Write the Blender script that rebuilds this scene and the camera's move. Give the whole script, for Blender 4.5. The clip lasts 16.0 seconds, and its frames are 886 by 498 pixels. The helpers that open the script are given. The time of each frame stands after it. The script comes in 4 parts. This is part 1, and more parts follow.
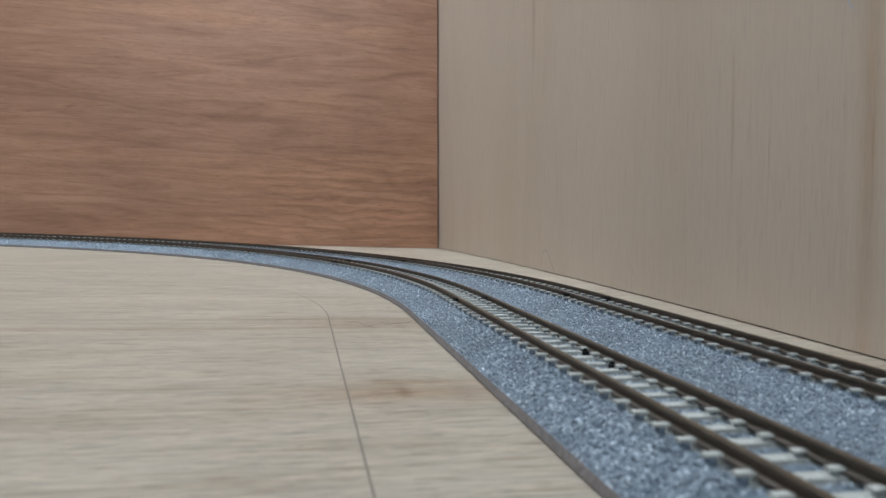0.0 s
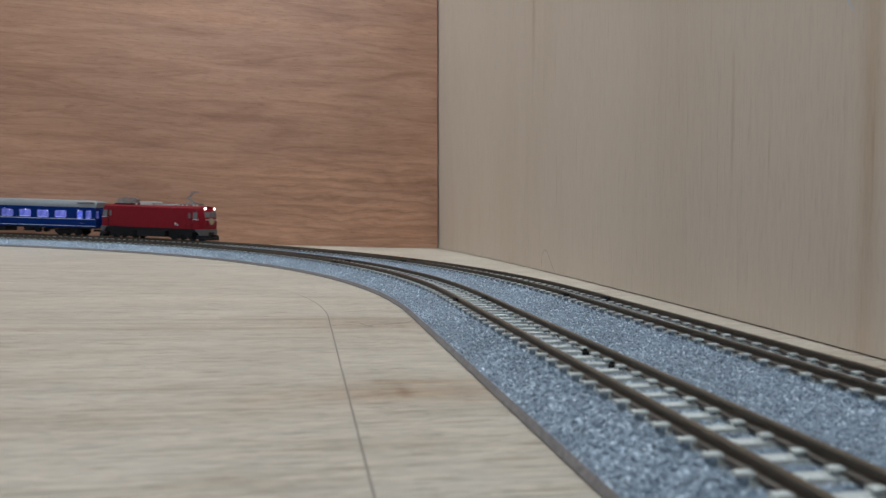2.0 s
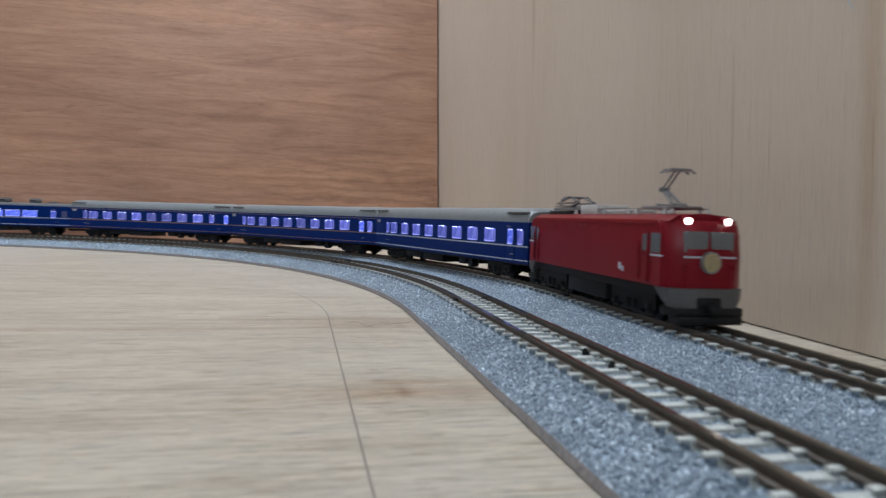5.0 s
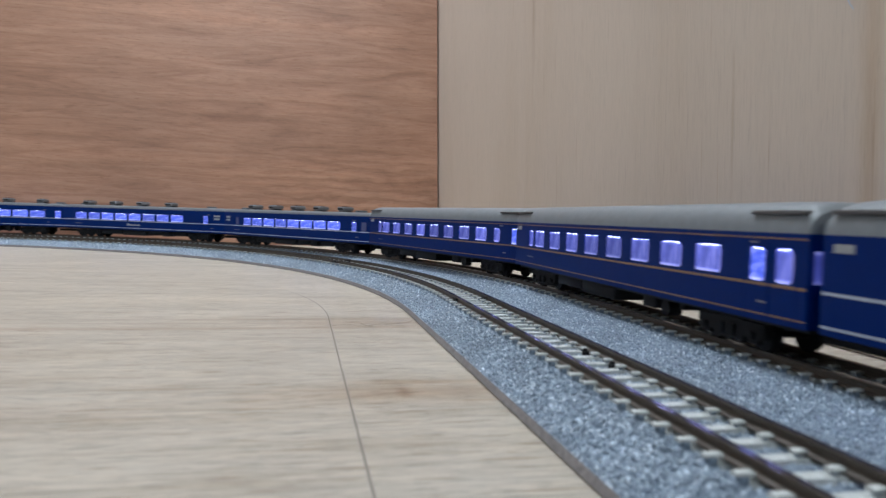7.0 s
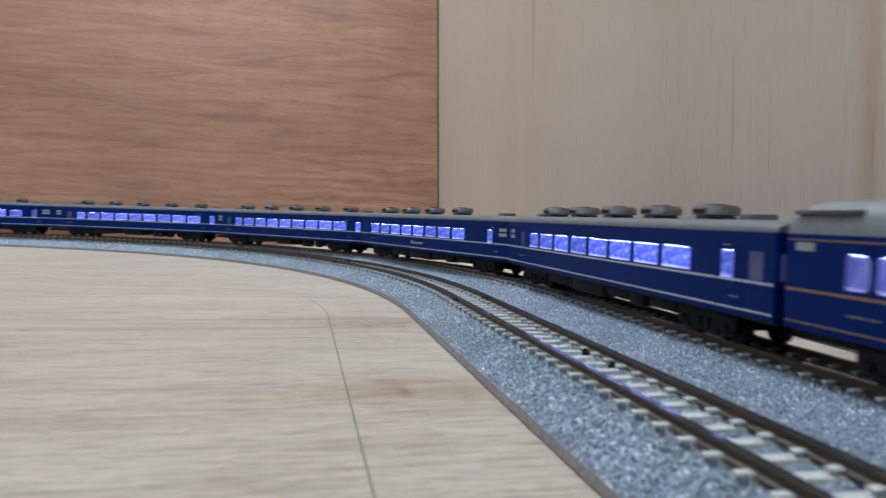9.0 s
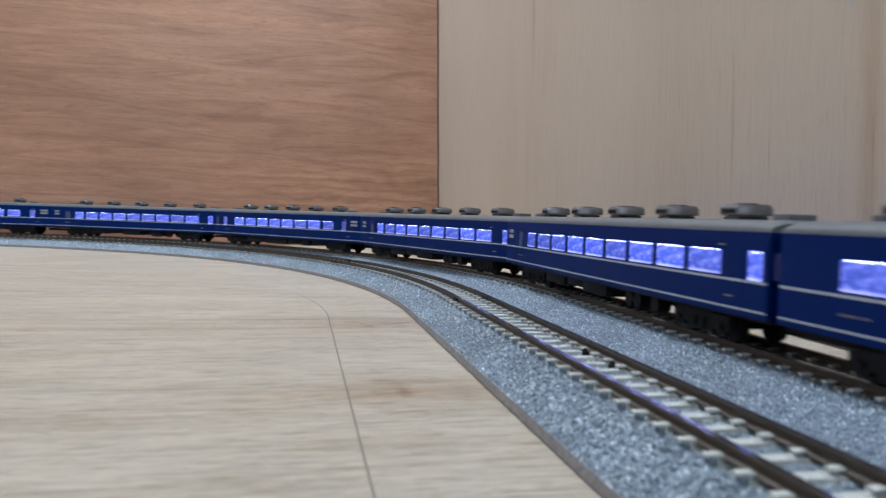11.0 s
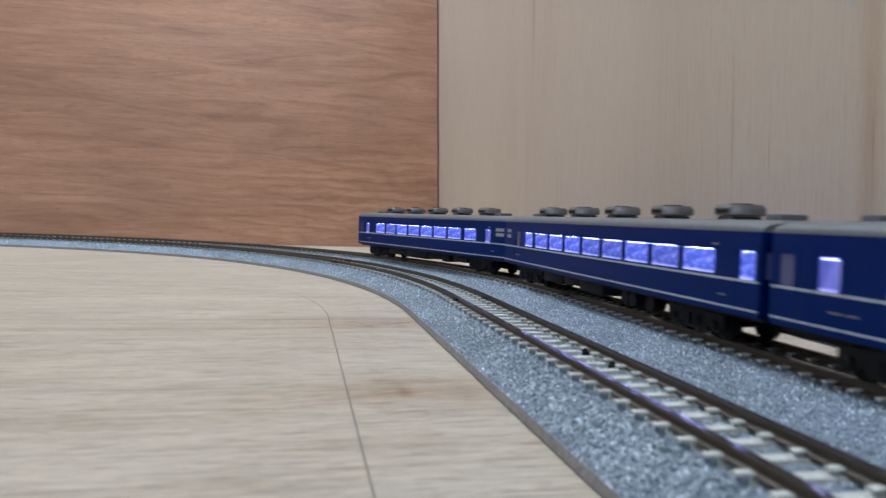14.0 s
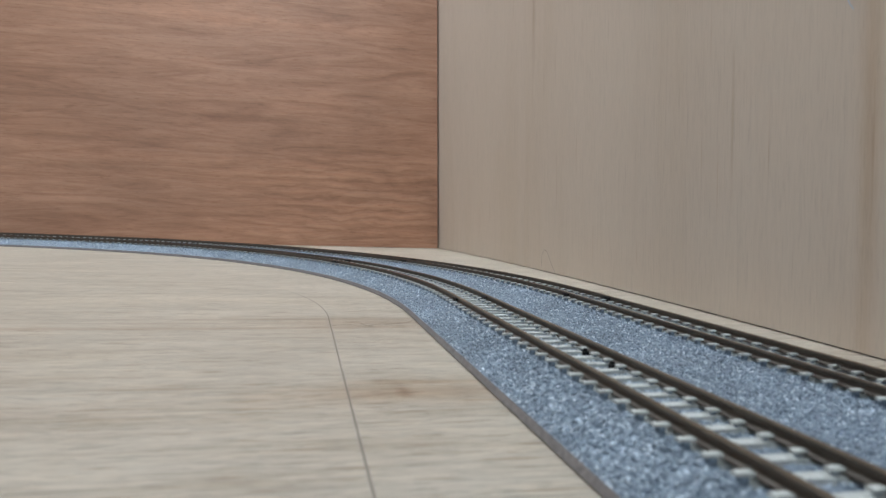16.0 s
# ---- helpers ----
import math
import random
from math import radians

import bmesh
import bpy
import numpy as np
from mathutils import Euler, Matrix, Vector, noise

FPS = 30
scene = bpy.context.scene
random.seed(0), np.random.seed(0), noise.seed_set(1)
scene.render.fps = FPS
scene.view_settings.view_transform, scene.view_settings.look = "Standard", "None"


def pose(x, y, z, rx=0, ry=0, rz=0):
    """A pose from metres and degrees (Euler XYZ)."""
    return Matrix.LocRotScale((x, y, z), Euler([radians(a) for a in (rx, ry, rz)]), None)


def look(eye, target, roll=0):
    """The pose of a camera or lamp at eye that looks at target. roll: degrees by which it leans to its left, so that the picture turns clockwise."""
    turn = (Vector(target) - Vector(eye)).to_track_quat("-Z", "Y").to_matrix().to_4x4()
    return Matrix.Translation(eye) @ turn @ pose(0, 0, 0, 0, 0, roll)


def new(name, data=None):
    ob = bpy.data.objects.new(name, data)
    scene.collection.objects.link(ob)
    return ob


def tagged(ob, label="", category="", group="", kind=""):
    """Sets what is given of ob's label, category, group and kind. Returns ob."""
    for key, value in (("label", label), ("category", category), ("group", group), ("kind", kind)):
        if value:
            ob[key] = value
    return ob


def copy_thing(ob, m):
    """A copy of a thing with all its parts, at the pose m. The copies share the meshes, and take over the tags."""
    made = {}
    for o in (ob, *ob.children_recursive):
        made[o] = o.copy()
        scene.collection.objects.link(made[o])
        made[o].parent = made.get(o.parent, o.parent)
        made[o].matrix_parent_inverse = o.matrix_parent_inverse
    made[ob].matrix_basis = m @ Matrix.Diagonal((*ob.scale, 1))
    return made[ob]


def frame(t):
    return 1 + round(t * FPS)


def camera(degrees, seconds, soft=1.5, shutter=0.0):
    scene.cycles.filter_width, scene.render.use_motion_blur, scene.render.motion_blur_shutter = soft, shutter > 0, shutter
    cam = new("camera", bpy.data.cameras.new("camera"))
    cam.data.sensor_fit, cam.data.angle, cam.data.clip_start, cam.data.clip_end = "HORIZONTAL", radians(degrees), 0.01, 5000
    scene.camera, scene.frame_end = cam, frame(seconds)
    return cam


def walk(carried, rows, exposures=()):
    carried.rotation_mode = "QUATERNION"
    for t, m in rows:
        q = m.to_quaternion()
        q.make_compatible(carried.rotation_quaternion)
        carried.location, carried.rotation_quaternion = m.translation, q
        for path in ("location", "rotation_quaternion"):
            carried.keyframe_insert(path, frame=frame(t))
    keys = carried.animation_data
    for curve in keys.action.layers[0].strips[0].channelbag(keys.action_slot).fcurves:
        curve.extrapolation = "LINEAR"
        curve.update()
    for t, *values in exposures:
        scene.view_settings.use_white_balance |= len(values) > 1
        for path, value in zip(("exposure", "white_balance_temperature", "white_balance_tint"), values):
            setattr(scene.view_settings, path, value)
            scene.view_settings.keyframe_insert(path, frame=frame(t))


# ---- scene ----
L = 0.1434           # coach pitch over couplers
R = 0.3793           # radius of the outer curve
RAIL = 0.0068        # rail top over the board
SPACE = 0.0380       # from track to track
HALF = 0.0048        # half the distance of the rail heads

# ---- camera ----
cam = camera(67.25, 16.0, soft=1.4, shutter=0.3)
cam.data.dof.use_dof, cam.data.dof.focus_distance, cam.data.dof.aperture_fstop = True, 0.29, 42.0
EYE = Vector((-0.0858, -0.1889, 0.0287))
YAW, PITCH, ROLL = radians(12.04), radians(-2.7086), 1.7876
AIM = EYE + Vector((math.sin(YAW) * math.cos(PITCH), math.cos(YAW) * math.cos(PITCH), math.sin(PITCH)))
walk(cam, [(0.0, look(EYE, AIM, ROLL)), (16.0, look(EYE, AIM, ROLL))],
     exposures=[(0.0, -0.42, 6400, 10), (3.0, -0.42, 6400, 10), (4.2, -0.37, 6380, 10.5), (6.3, -0.16, 6230, 11.5), (14.6, -0.16, 6230, 11.5), (15.6, -0.20, 6330, 11), (16.0, -0.26, 6390, 10.5)])

# ---- light ----
world = bpy.data.worlds.new("world")
scene.world = world
world.use_nodes = True
sky = world.node_tree.nodes.new("ShaderNodeTexSky")
sky.sky_type = "NISHITA"
sky.sun_disc = False
sky.sun_elevation, sky.sun_rotation = radians(40), radians(200)
world.node_tree.links.new(sky.outputs[0], world.node_tree.nodes["Background"].inputs[0])
world.node_tree.nodes["Background"].inputs[1].default_value = 0.1


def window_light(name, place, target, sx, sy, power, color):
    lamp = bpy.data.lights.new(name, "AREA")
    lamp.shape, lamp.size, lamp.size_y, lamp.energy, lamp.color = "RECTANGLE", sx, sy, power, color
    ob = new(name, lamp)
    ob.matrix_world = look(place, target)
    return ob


ROOM = (-3.0, 1.3, -3.0, 1.1, -0.016, 2.4)
# unseen area lamps, added in front of the solid walls to light the layout
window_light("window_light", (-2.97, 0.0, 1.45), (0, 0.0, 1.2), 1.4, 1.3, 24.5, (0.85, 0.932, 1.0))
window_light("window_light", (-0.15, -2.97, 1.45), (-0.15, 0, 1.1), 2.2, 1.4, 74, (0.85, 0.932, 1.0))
# unseen lamp added low over the corner, so brightness falls off towards the camera
window_light("pendant_lamp", (-0.16, 0.27, 0.84), (-0.16, 0.27, 0), 0.34, 0.34, 9.2, (0.86, 0.94, 1.0))


# ---- materials ----
def nodes(name):
    m = bpy.data.materials.new(name)
    m.use_nodes = True
    t = m.node_tree
    return m, t, t.nodes["Principled BSDF"]


def mixer(t, a, b, fac, kind="MIX"):
    n = t.nodes.new("ShaderNodeMix")
    n.data_type, n.blend_type = "RGBA", kind
    for i, v in ((0, fac), (6, a), (7, b)):
        if isinstance(v, (tuple, float, int)):
            n.inputs[i].default_value = (*v, 1) if isinstance(v, tuple) else v
        else:
            t.links.new(v, n.inputs[i])
    return n.outputs[2]


def coords(t, scale=(1, 1, 1), kind="Object", turn=(0, 0, 0)):
    c, m = t.nodes.new("ShaderNodeTexCoord"), t.nodes.new("ShaderNodeMapping")
    m.inputs["Scale"].default_value = scale
    m.inputs["Rotation"].default_value = turn
    t.links.new(c.outputs[kind], m.inputs[0])
    return m.outputs[0]


def noise_tex(t, vec, scale, detail=6, rough=0.6, distortion=0.0):
    n = t.nodes.new("ShaderNodeTexNoise")
    n.inputs["Scale"].default_value, n.inputs["Detail"].default_value = scale, detail
    n.inputs["Roughness"].default_value, n.inputs["Distortion"].default_value = rough, distortion
    t.links.new(vec, n.inputs["Vector"])
    return n.outputs["Fac"]


def ramp(t, fac, stops):
    n = t.nodes.new("ShaderNodeValToRGB")
    while len(n.color_ramp.elements) < len(stops):
        n.color_ramp.elements.new(0.5)
    for e, (p, c) in zip(n.color_ramp.elements, stops):
        e.position, e.color = p, (*c, 1) if isinstance(c, tuple) else (c, c, c, 1)
    t.links.new(fac, n.inputs[0])
    return n.outputs[0]


def bump(t, bsdf, height, strength, distance):
    n = t.nodes.new("ShaderNodeBump")
    n.inputs["Strength"].default_value, n.inputs["Distance"].default_value = strength, distance
    t.links.new(height, n.inputs["Height"])
    t.links.new(n.outputs[0], bsdf.inputs["Normal"])


def stain_or_sheen(t, col, at, size, tint, amount):
    """A patch with a frayed edge at a place of the sheet, metres: a stain, or a highlight painted in."""
    m = t.nodes.new("ShaderNodeMapping")
    m.vector_type = "TEXTURE"
    m.inputs["Location"].default_value, m.inputs["Scale"].default_value = at, size
    c = t.nodes.new("ShaderNodeTexCoord")
    t.links.new(c.outputs["Object"], m.inputs[0])
    ln = t.nodes.new("ShaderNodeVectorMath")
    ln.operation = "LENGTH"
    t.links.new(m.outputs[0], ln.inputs[0])
    wob = t.nodes.new("ShaderNodeMath")
    wob.operation = "MULTIPLY_ADD"
    wob.inputs[1].default_value = 1.5
    t.links.new(noise_tex(t, coords(t, (80, 400, 100)), 1.0, 5, 0.65), wob.inputs[0])
    t.links.new(ln.outputs["Value"], wob.inputs[2])
    sc = t.nodes.new("ShaderNodeMath")
    sc.operation = "MULTIPLY_ADD"
    sc.inputs[1].default_value, sc.inputs[2].default_value = -0.55, 1.5
    t.links.new(wob.outputs[0], sc.inputs[0])
    lim = t.nodes.new("ShaderNodeClamp")
    t.links.new(sc.outputs[0], lim.inputs[0])
    k = t.nodes.new("ShaderNodeMath")
    k.operation = "MULTIPLY"
    k.inputs[1].default_value = amount
    t.links.new(lim.outputs[0], k.inputs[0])
    return mixer(t, col, tint, k.outputs[0], "MULTIPLY")


def wood(name, pale, mid, dark, along, grain, streak, rough, contrast=1.0, swirl=0.6, streaks=0.0, stains_and_sheen=(), clouds=1.0, figure=None, bold=(0.001, 7, 0.5)):
    """Veneer. along: the axis of the grain; grain, streak: widths of fibres and of the broad figure, metres."""
    m, t, b = nodes(name)

    def stretched(width, ratio):
        s = [1 / width] * 3
        s[along] = 1 / (width * ratio)
        return coords(t, s)

    fine = noise_tex(t, stretched(grain, 16), 1.0, 4, 0.65, 0.2)
    broad = noise_tex(t, stretched(streak, 9), 1.0, 7, 0.62, swirl)
    cloud = noise_tex(t, stretched(streak * 3.5, 2.2), 1.0, 3, 0.5)
    pores = noise_tex(t, stretched(grain * 0.45, 13), 1.0, 2, 0.5)
    dashes = noise_tex(t, stretched(grain * 0.9, 18), 1.0, 3, 0.55, 0.1)
    base = ramp(t, broad, [(0.30, dark), (0.47, mid), (0.66, pale)])
    col = mixer(t, base, ramp(t, cloud, [(0.3, 0.88), (0.7, 1.10)]), clouds, "MULTIPLY")
    if figure:
        # flame figure: warped bands within a patch of the sheet
        at, size, tone = figure
        m2 = t.nodes.new("ShaderNodeMapping")
        m2.vector_type = "TEXTURE"
        m2.inputs["Location"].default_value, m2.inputs["Scale"].default_value = at, size
        c2 = t.nodes.new("ShaderNodeTexCoord")
        t.links.new(c2.outputs["Object"], m2.inputs[0])
        ln = t.nodes.new("ShaderNodeVectorMath")
        ln.operation = "LENGTH"
        t.links.new(m2.outputs[0], ln.inputs[0])
        mask = ramp(t, ln.outputs["Value"], [(0.25, 0.50), (1.0, 0.0)])
        w = t.nodes.new("ShaderNodeTexWave")
        w.wave_type, w.bands_direction = "BANDS", "Z"
        w.inputs["Scale"].default_value, w.inputs["Distortion"].default_value = 2.2, 9.0
        w.inputs["Detail"].default_value, w.inputs["Detail Scale"].default_value = 4.0, 1.5
        t.links.new(m2.outputs[0], w.inputs["Vector"])
        bands = ramp(t, w.outputs["Fac"], [(0.02, tone), (0.30, (0.98, 0.98, 0.98)), (0.75, (1.0, 1.0, 1.0)), (1.0, (1.18, 1.15, 1.10))])
        col = mixer(t, col, bands, mask, "MULTIPLY")
    col = mixer(t, col, ramp(t, fine, [(0.30, 0.70), (0.52, 0.97), (0.72, 1.12)]), 0.75 * contrast, "MULTIPLY")
    col = mixer(t, col, ramp(t, pores, [(0.54, 1.0), (0.66, 0.62)]), 0.7 * contrast, "MULTIPLY")
    col = mixer(t, col, ramp(t, dashes, [(0.57, 1.0), (0.70, 0.45)]), 0.6 * contrast, "MULTIPLY")
    specks = noise_tex(t, stretched(grain * 0.5, 11), 1.0, 2, 0.5)
    col = mixer(t, col, ramp(t, specks, [(0.60, 1.0), (0.635, 0.66)]), 0.75 * contrast, "MULTIPLY")
    flecks = noise_tex(t, stretched(grain * 0.6, 6), 1.0, 3, 0.6)
    col = mixer(t, col, ramp(t, flecks, [(0.36, 1.14), (0.42, 1.0)]), 0.6 * contrast, "MULTIPLY")
    wide, ratio, depth = bold
    bars = noise_tex(t, stretched(wide, ratio), 1.0, 2, 0.5, 0.15)
    col = mixer(t, col, ramp(t, bars, [(0.61, (1.0, 1.0, 1.0)), (0.67, (0.70, 0.63, 0.56))]), depth, "MULTIPLY")
    pale_bars = noise_tex(t, stretched(wide * 1.3, ratio * 1.2), 1.0, 2, 0.5, 0.3)
    col = mixer(t, col, ramp(t, pale_bars, [(0.36, (1.12, 1.11, 1.09)), (0.44, (1.0, 1.0, 1.0))]), depth, "MULTIPLY")
    if streaks:
        lone = noise_tex(t, stretched(grain * 1.6, 38), 1.0, 2, 0.4, 0.1)
        col = mixer(t, col, ramp(t, lone, [(0.69, (1.0, 1.0, 1.0)), (0.76, (0.70, 0.58, 0.45))]), streaks, "MULTIPLY")
    for q in stains_and_sheen:
        col = stain_or_sheen(t, col, *q)
    t.links.new(col, b.inputs["Base Color"])
    b.inputs["Roughness"].default_value = rough
    bump(t, b, fine, 0.25, grain * 0.1)
    return m


def plain(name, color, rough=0.5, metal=0.0, grain=0.002, amount=0.18, relief=0.0, shine=0.5):
    m, t, b = nodes(name)
    b.inputs["Specular IOR Level"].default_value = shine
    n = noise_tex(t, coords(t), 1 / grain, 6, 0.65)
    c = ramp(t, n, [(0.3, 1.0 - amount), (0.7, 1.0 + amount * 0.5)])
    t.links.new(mixer(t, color, c, 1.0, "MULTIPLY"), b.inputs["Base Color"])
    b.inputs["Roughness"].default_value, b.inputs["Metallic"].default_value = rough, metal
    if relief:
        bump(t, b, n, 0.4, relief)
    return m


def glowing(name, color, strength, vary=0.0, hot=(0.55, 0.6, 1.0), folds=(480, 800, 800)):
    m, t, b = nodes(name)
    b.inputs["Base Color"].default_value = (0.05, 0.055, 0.10, 1)
    b.inputs["Roughness"].default_value = 0.2
    b.inputs["Emission Color"].default_value = (*color, 1)
    b.inputs["Emission Strength"].default_value = strength
    if vary:
        n = noise_tex(t, coords(t, folds), 1.0, 4, 0.6)
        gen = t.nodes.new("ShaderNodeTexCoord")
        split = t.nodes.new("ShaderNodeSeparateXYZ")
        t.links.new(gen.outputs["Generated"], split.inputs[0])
        # brighter bands painted into the glow along the pane's bottom and top
        rim_glow = ramp(t, split.outputs[2], [(0.03, 1.0), (0.13, 0.0), (0.86, 0.0), (0.97, 0.9)])
        rim_glow = mixer(t, (0.0, 0.0, 0.0), rim_glow, ramp(t, noise_tex(t, coords(t), 130, 2, 0.5), [(0.40, 0.15), (0.60, 1.0)]))
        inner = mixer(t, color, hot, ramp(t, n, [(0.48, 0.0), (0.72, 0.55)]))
        t.links.new(mixer(t, inner, (0.42, 0.46, 1.0), rim_glow), b.inputs["Emission Color"])
        r = t.nodes.new("ShaderNodeObjectInfo")
        f = t.nodes.new("ShaderNodeMath")
        f.operation = "MULTIPLY_ADD"
        f.inputs[1].default_value, f.inputs[2].default_value = vary, strength * 0.65
        t.links.new(r.outputs["Random"], f.inputs[0])
        g = t.nodes.new("ShaderNodeMath")
        g.operation = "MULTIPLY"
        t.links.new(f.outputs[0], g.inputs[0])
        t.links.new(mixer(t, ramp(t, n, [(0.34, 0.50), (0.62, 1.0)]), (1.55, 1.55, 1.55), rim_glow), g.inputs[1])
        t.links.new(g.outputs[0], b.inputs["Emission Strength"])
    return m


WALL_Y_FIG = 0.4074
BROWN = (0.66, 0.47, 0.32)
PLY_BOARD = wood("birch_ply", (0.504, 0.457, 0.384), (0.460, 0.410, 0.336), (0.357, 0.300, 0.227), 0, 0.0008, 0.0060, 0.42, 1.1, 0.45, 0.0, (
    ((-0.088, -0.0060, 0), (0.034, 0.0012, 1), (0.55, 0.42, 0.32), 0.6), ((-0.125, -0.0125, 0), (0.022, 0.0008, 1), (0.55, 0.44, 0.35), 0.6), ((-0.1075, -0.0774, 0), (0.007, 0.0006, 1), (0.50, 0.36, 0.26), 0.7),
    ((-0.120, 0.0330, 0), (0.055, 0.0100, 1), (1.10, 1.08, 1.05), 0.7), ((-0.115, -0.0930, 0), (0.016, 0.0030, 1), (0.80, 0.78, 0.76), 0.6),
    ((-0.068, -0.0830, 0), (0.016, 0.0045, 1), BROWN, 0.6), ((-0.0688, -0.0822, 0), (0.0009, 0.0022, 1), (0.55, 0.38, 0.26), 0.7), ((-0.0620, -0.0760, 0), (0.0100, 0.0010, 1), BROWN, 0.5),
    ((-0.066, -0.0110, 0), (0.022, 0.0022, 1), BROWN, 0.5), ((-0.0675, -0.0170, 0), (0.014, 0.0030, 1), BROWN, 0.45),
    ((-0.150, -0.0200, 0), (0.060, 0.0016, 1), BROWN, 0.55), ((-0.160, -0.0900, 0), (0.030, 0.0050, 1), BROWN, 0.4)), bold=(0.0012, 9, 1.0))
PLY_WALL = wood("pale_ply", (0.520, 0.437, 0.358), (0.509, 0.425, 0.346), (0.488, 0.401, 0.316), 2, 0.0013, 0.03, 0.55, 0.18, 0.4, 0.35, (
    ((0, -0.0600, 0.050), (1, 0.0022, 0.050), (0.72, 0.58, 0.42), 0.5), ((0, 0.185, 0.150), (1, 0.0022, 0.022), (0.6, 0.5, 0.4), 0.5),
    ((0, -0.0060, 0.060), (1, 0.0007, 0.016), (0.6, 0.5, 0.4), 0.4)), 0.25, bold=(0.0009, 30, 0.10))
LAUAN = wood("red_lauan", (0.432, 0.243, 0.158), (0.370, 0.196, 0.123), (0.285, 0.143, 0.087), 0, 0.0012, 0.012, 0.42, 0.34, 1.8, 0.0, (
    # the first two pale patches paint the panel's upper sheen into its colour
    ((-0.195, WALL_Y_FIG, 0.202), (0.085, 1, 0.011), (1.18, 1.16, 1.13), 0.9), ((-0.12, WALL_Y_FIG, 0.190), (0.10, 1, 0.004), (1.15, 1.13, 1.10), 0.7),
    ((-0.155, WALL_Y_FIG, 0.108), (0.050, 1, 0.0022), (0.66, 0.60, 0.55), 0.6), ((-0.055, WALL_Y_FIG, 0.086), (0.055, 1, 0.0022), (0.66, 0.60, 0.55), 0.6),
    ((-0.270, WALL_Y_FIG, 0.085), (0.050, 1, 0.0025), (0.62, 0.56, 0.52), 0.6), ((-0.250, WALL_Y_FIG, 0.062), (0.060, 1, 0.0022), (0.66, 0.60, 0.55), 0.5),
    ((-0.120, WALL_Y_FIG, 0.060), (0.070, 1, 0.008), (1.16, 1.14, 1.10), 0.7), ((-0.200, WALL_Y_FIG, 0.072), (0.060, 1, 0.003), (1.15, 1.13, 1.10), 0.6),
    ((-0.235, WALL_Y_FIG, 0.205), (0.020, 1, 0.0022), (0.62, 0.55, 0.50), 0.6)), 1.2, ((-0.035, WALL_Y_FIG, 0.042), (0.15, 1.0, 0.058), (0.62, 0.56, 0.50)), (0.0014, 9, 0.45))
ROOM_PAINT = plain("room_paint", (0.55, 0.54, 0.52), 0.8, grain=0.05, amount=0.05)
RAIL_BROWN = plain("rail_brown", (0.062, 0.047, 0.034), 0.5, grain=0.0015)
RAIL_HEAD = plain("rail_head", (0.24, 0.20, 0.165), 0.11, 0.8, grain=0.0015)
SLEEPER = plain("sleeper_grey", (0.50, 0.53, 0.515), 0.6, grain=0.0009, amount=0.4)
CORK = plain("mat_edge", (0.190, 0.172, 0.165), 0.8, grain=0.001, amount=0.4)
BLACK = plain("black_plastic", (0.010, 0.010, 0.011), 0.5, grain=0.001, shine=0.2)
GREY_UNDER = plain("under_grey", (0.012, 0.012, 0.013), 0.6, grain=0.001, shine=0.2)
RED = plain("loco_red", (0.165, 0.0020, 0.0090), 0.38, grain=0.003, amount=0.08, shine=0.22)
BLUE = plain("coach_blue", (0.0004, 0.0160, 0.112), 0.36, grain=0.003, amount=0.08, shine=0.10)
SILVER = plain("roof_silver", (0.105, 0.116, 0.130), 0.5, grain=0.002, amount=0.12)
WHITE = plain("stripe_white", (0.42, 0.46, 0.52), 0.4, grain=0.001, amount=0.05)
GOLD = plain("stripe_gold", (0.24, 0.14, 0.07), 0.4, grain=0.001, amount=0.05)
SILVER_PALE = plain("roof_silver_pale", (0.17, 0.187, 0.20), 0.5, grain=0.002, amount=0.12)
COOLER = plain("cooler_metal", (0.17, 0.175, 0.19), 0.42, 0.55, grain=0.0012, amount=0.25)
LIGHTGREY = plain("light_grey", (0.30, 0.31, 0.31), 0.45, grain=0.001)
STEEL = plain("steel", (0.22, 0.22, 0.23), 0.4, 0.6, grain=0.001)
GEAR = plain("roof_gear_white", (0.46, 0.47, 0.46), 0.4, grain=0.001)
GLASS = plain("cab_glass", (0.13, 0.135, 0.14), 0.06, grain=0.001, amount=0.05)
# opaque panes whose own glow stands in for the lit interiors
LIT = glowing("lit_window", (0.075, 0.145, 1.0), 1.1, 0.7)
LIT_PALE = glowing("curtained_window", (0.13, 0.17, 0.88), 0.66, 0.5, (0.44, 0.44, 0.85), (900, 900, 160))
DIM = glowing("dim_window", (0.18, 0.22, 0.75), 0.07)
GLINT = glowing("glint_glow", (0.42, 0.48, 1.0), 34.0)
CAB_GREY = plain("cab_grey", (0.085, 0.08, 0.08), 0.5, grain=0.001)
HEAD = glowing("headlight_glow", (1.0, 0.97, 0.92), 14)
PENCIL = plain("pencil", (0.19, 0.165, 0.14), 0.7, grain=0.001)
LACQUER = plain("sign_face", (0.36, 0.29, 0.16), 0.4, grain=0.0006, amount=0.5)


# ---- mesh helpers ----
def part(name, bm, material, parent, label=""):
    me = bpy.data.meshes.new(name)
    bmesh.ops.recalc_face_normals(bm, faces=bm.faces)
    bm.to_mesh(me)
    bm.free()
    me.polygons.foreach_set("use_smooth", [True] * len(me.polygons))
    me.set_sharp_from_angle(angle=radians(38))
    for m in material if isinstance(material, (list, tuple)) else [material]:
        me.materials.append(m)
    ob = new(name, me)
    ob.parent = parent
    return tagged(ob, label)


def bare(name, mesh, parent, at=(0, 0, 0)):
    ob = new(name, mesh)
    ob.parent = parent
    ob.location = at
    return ob


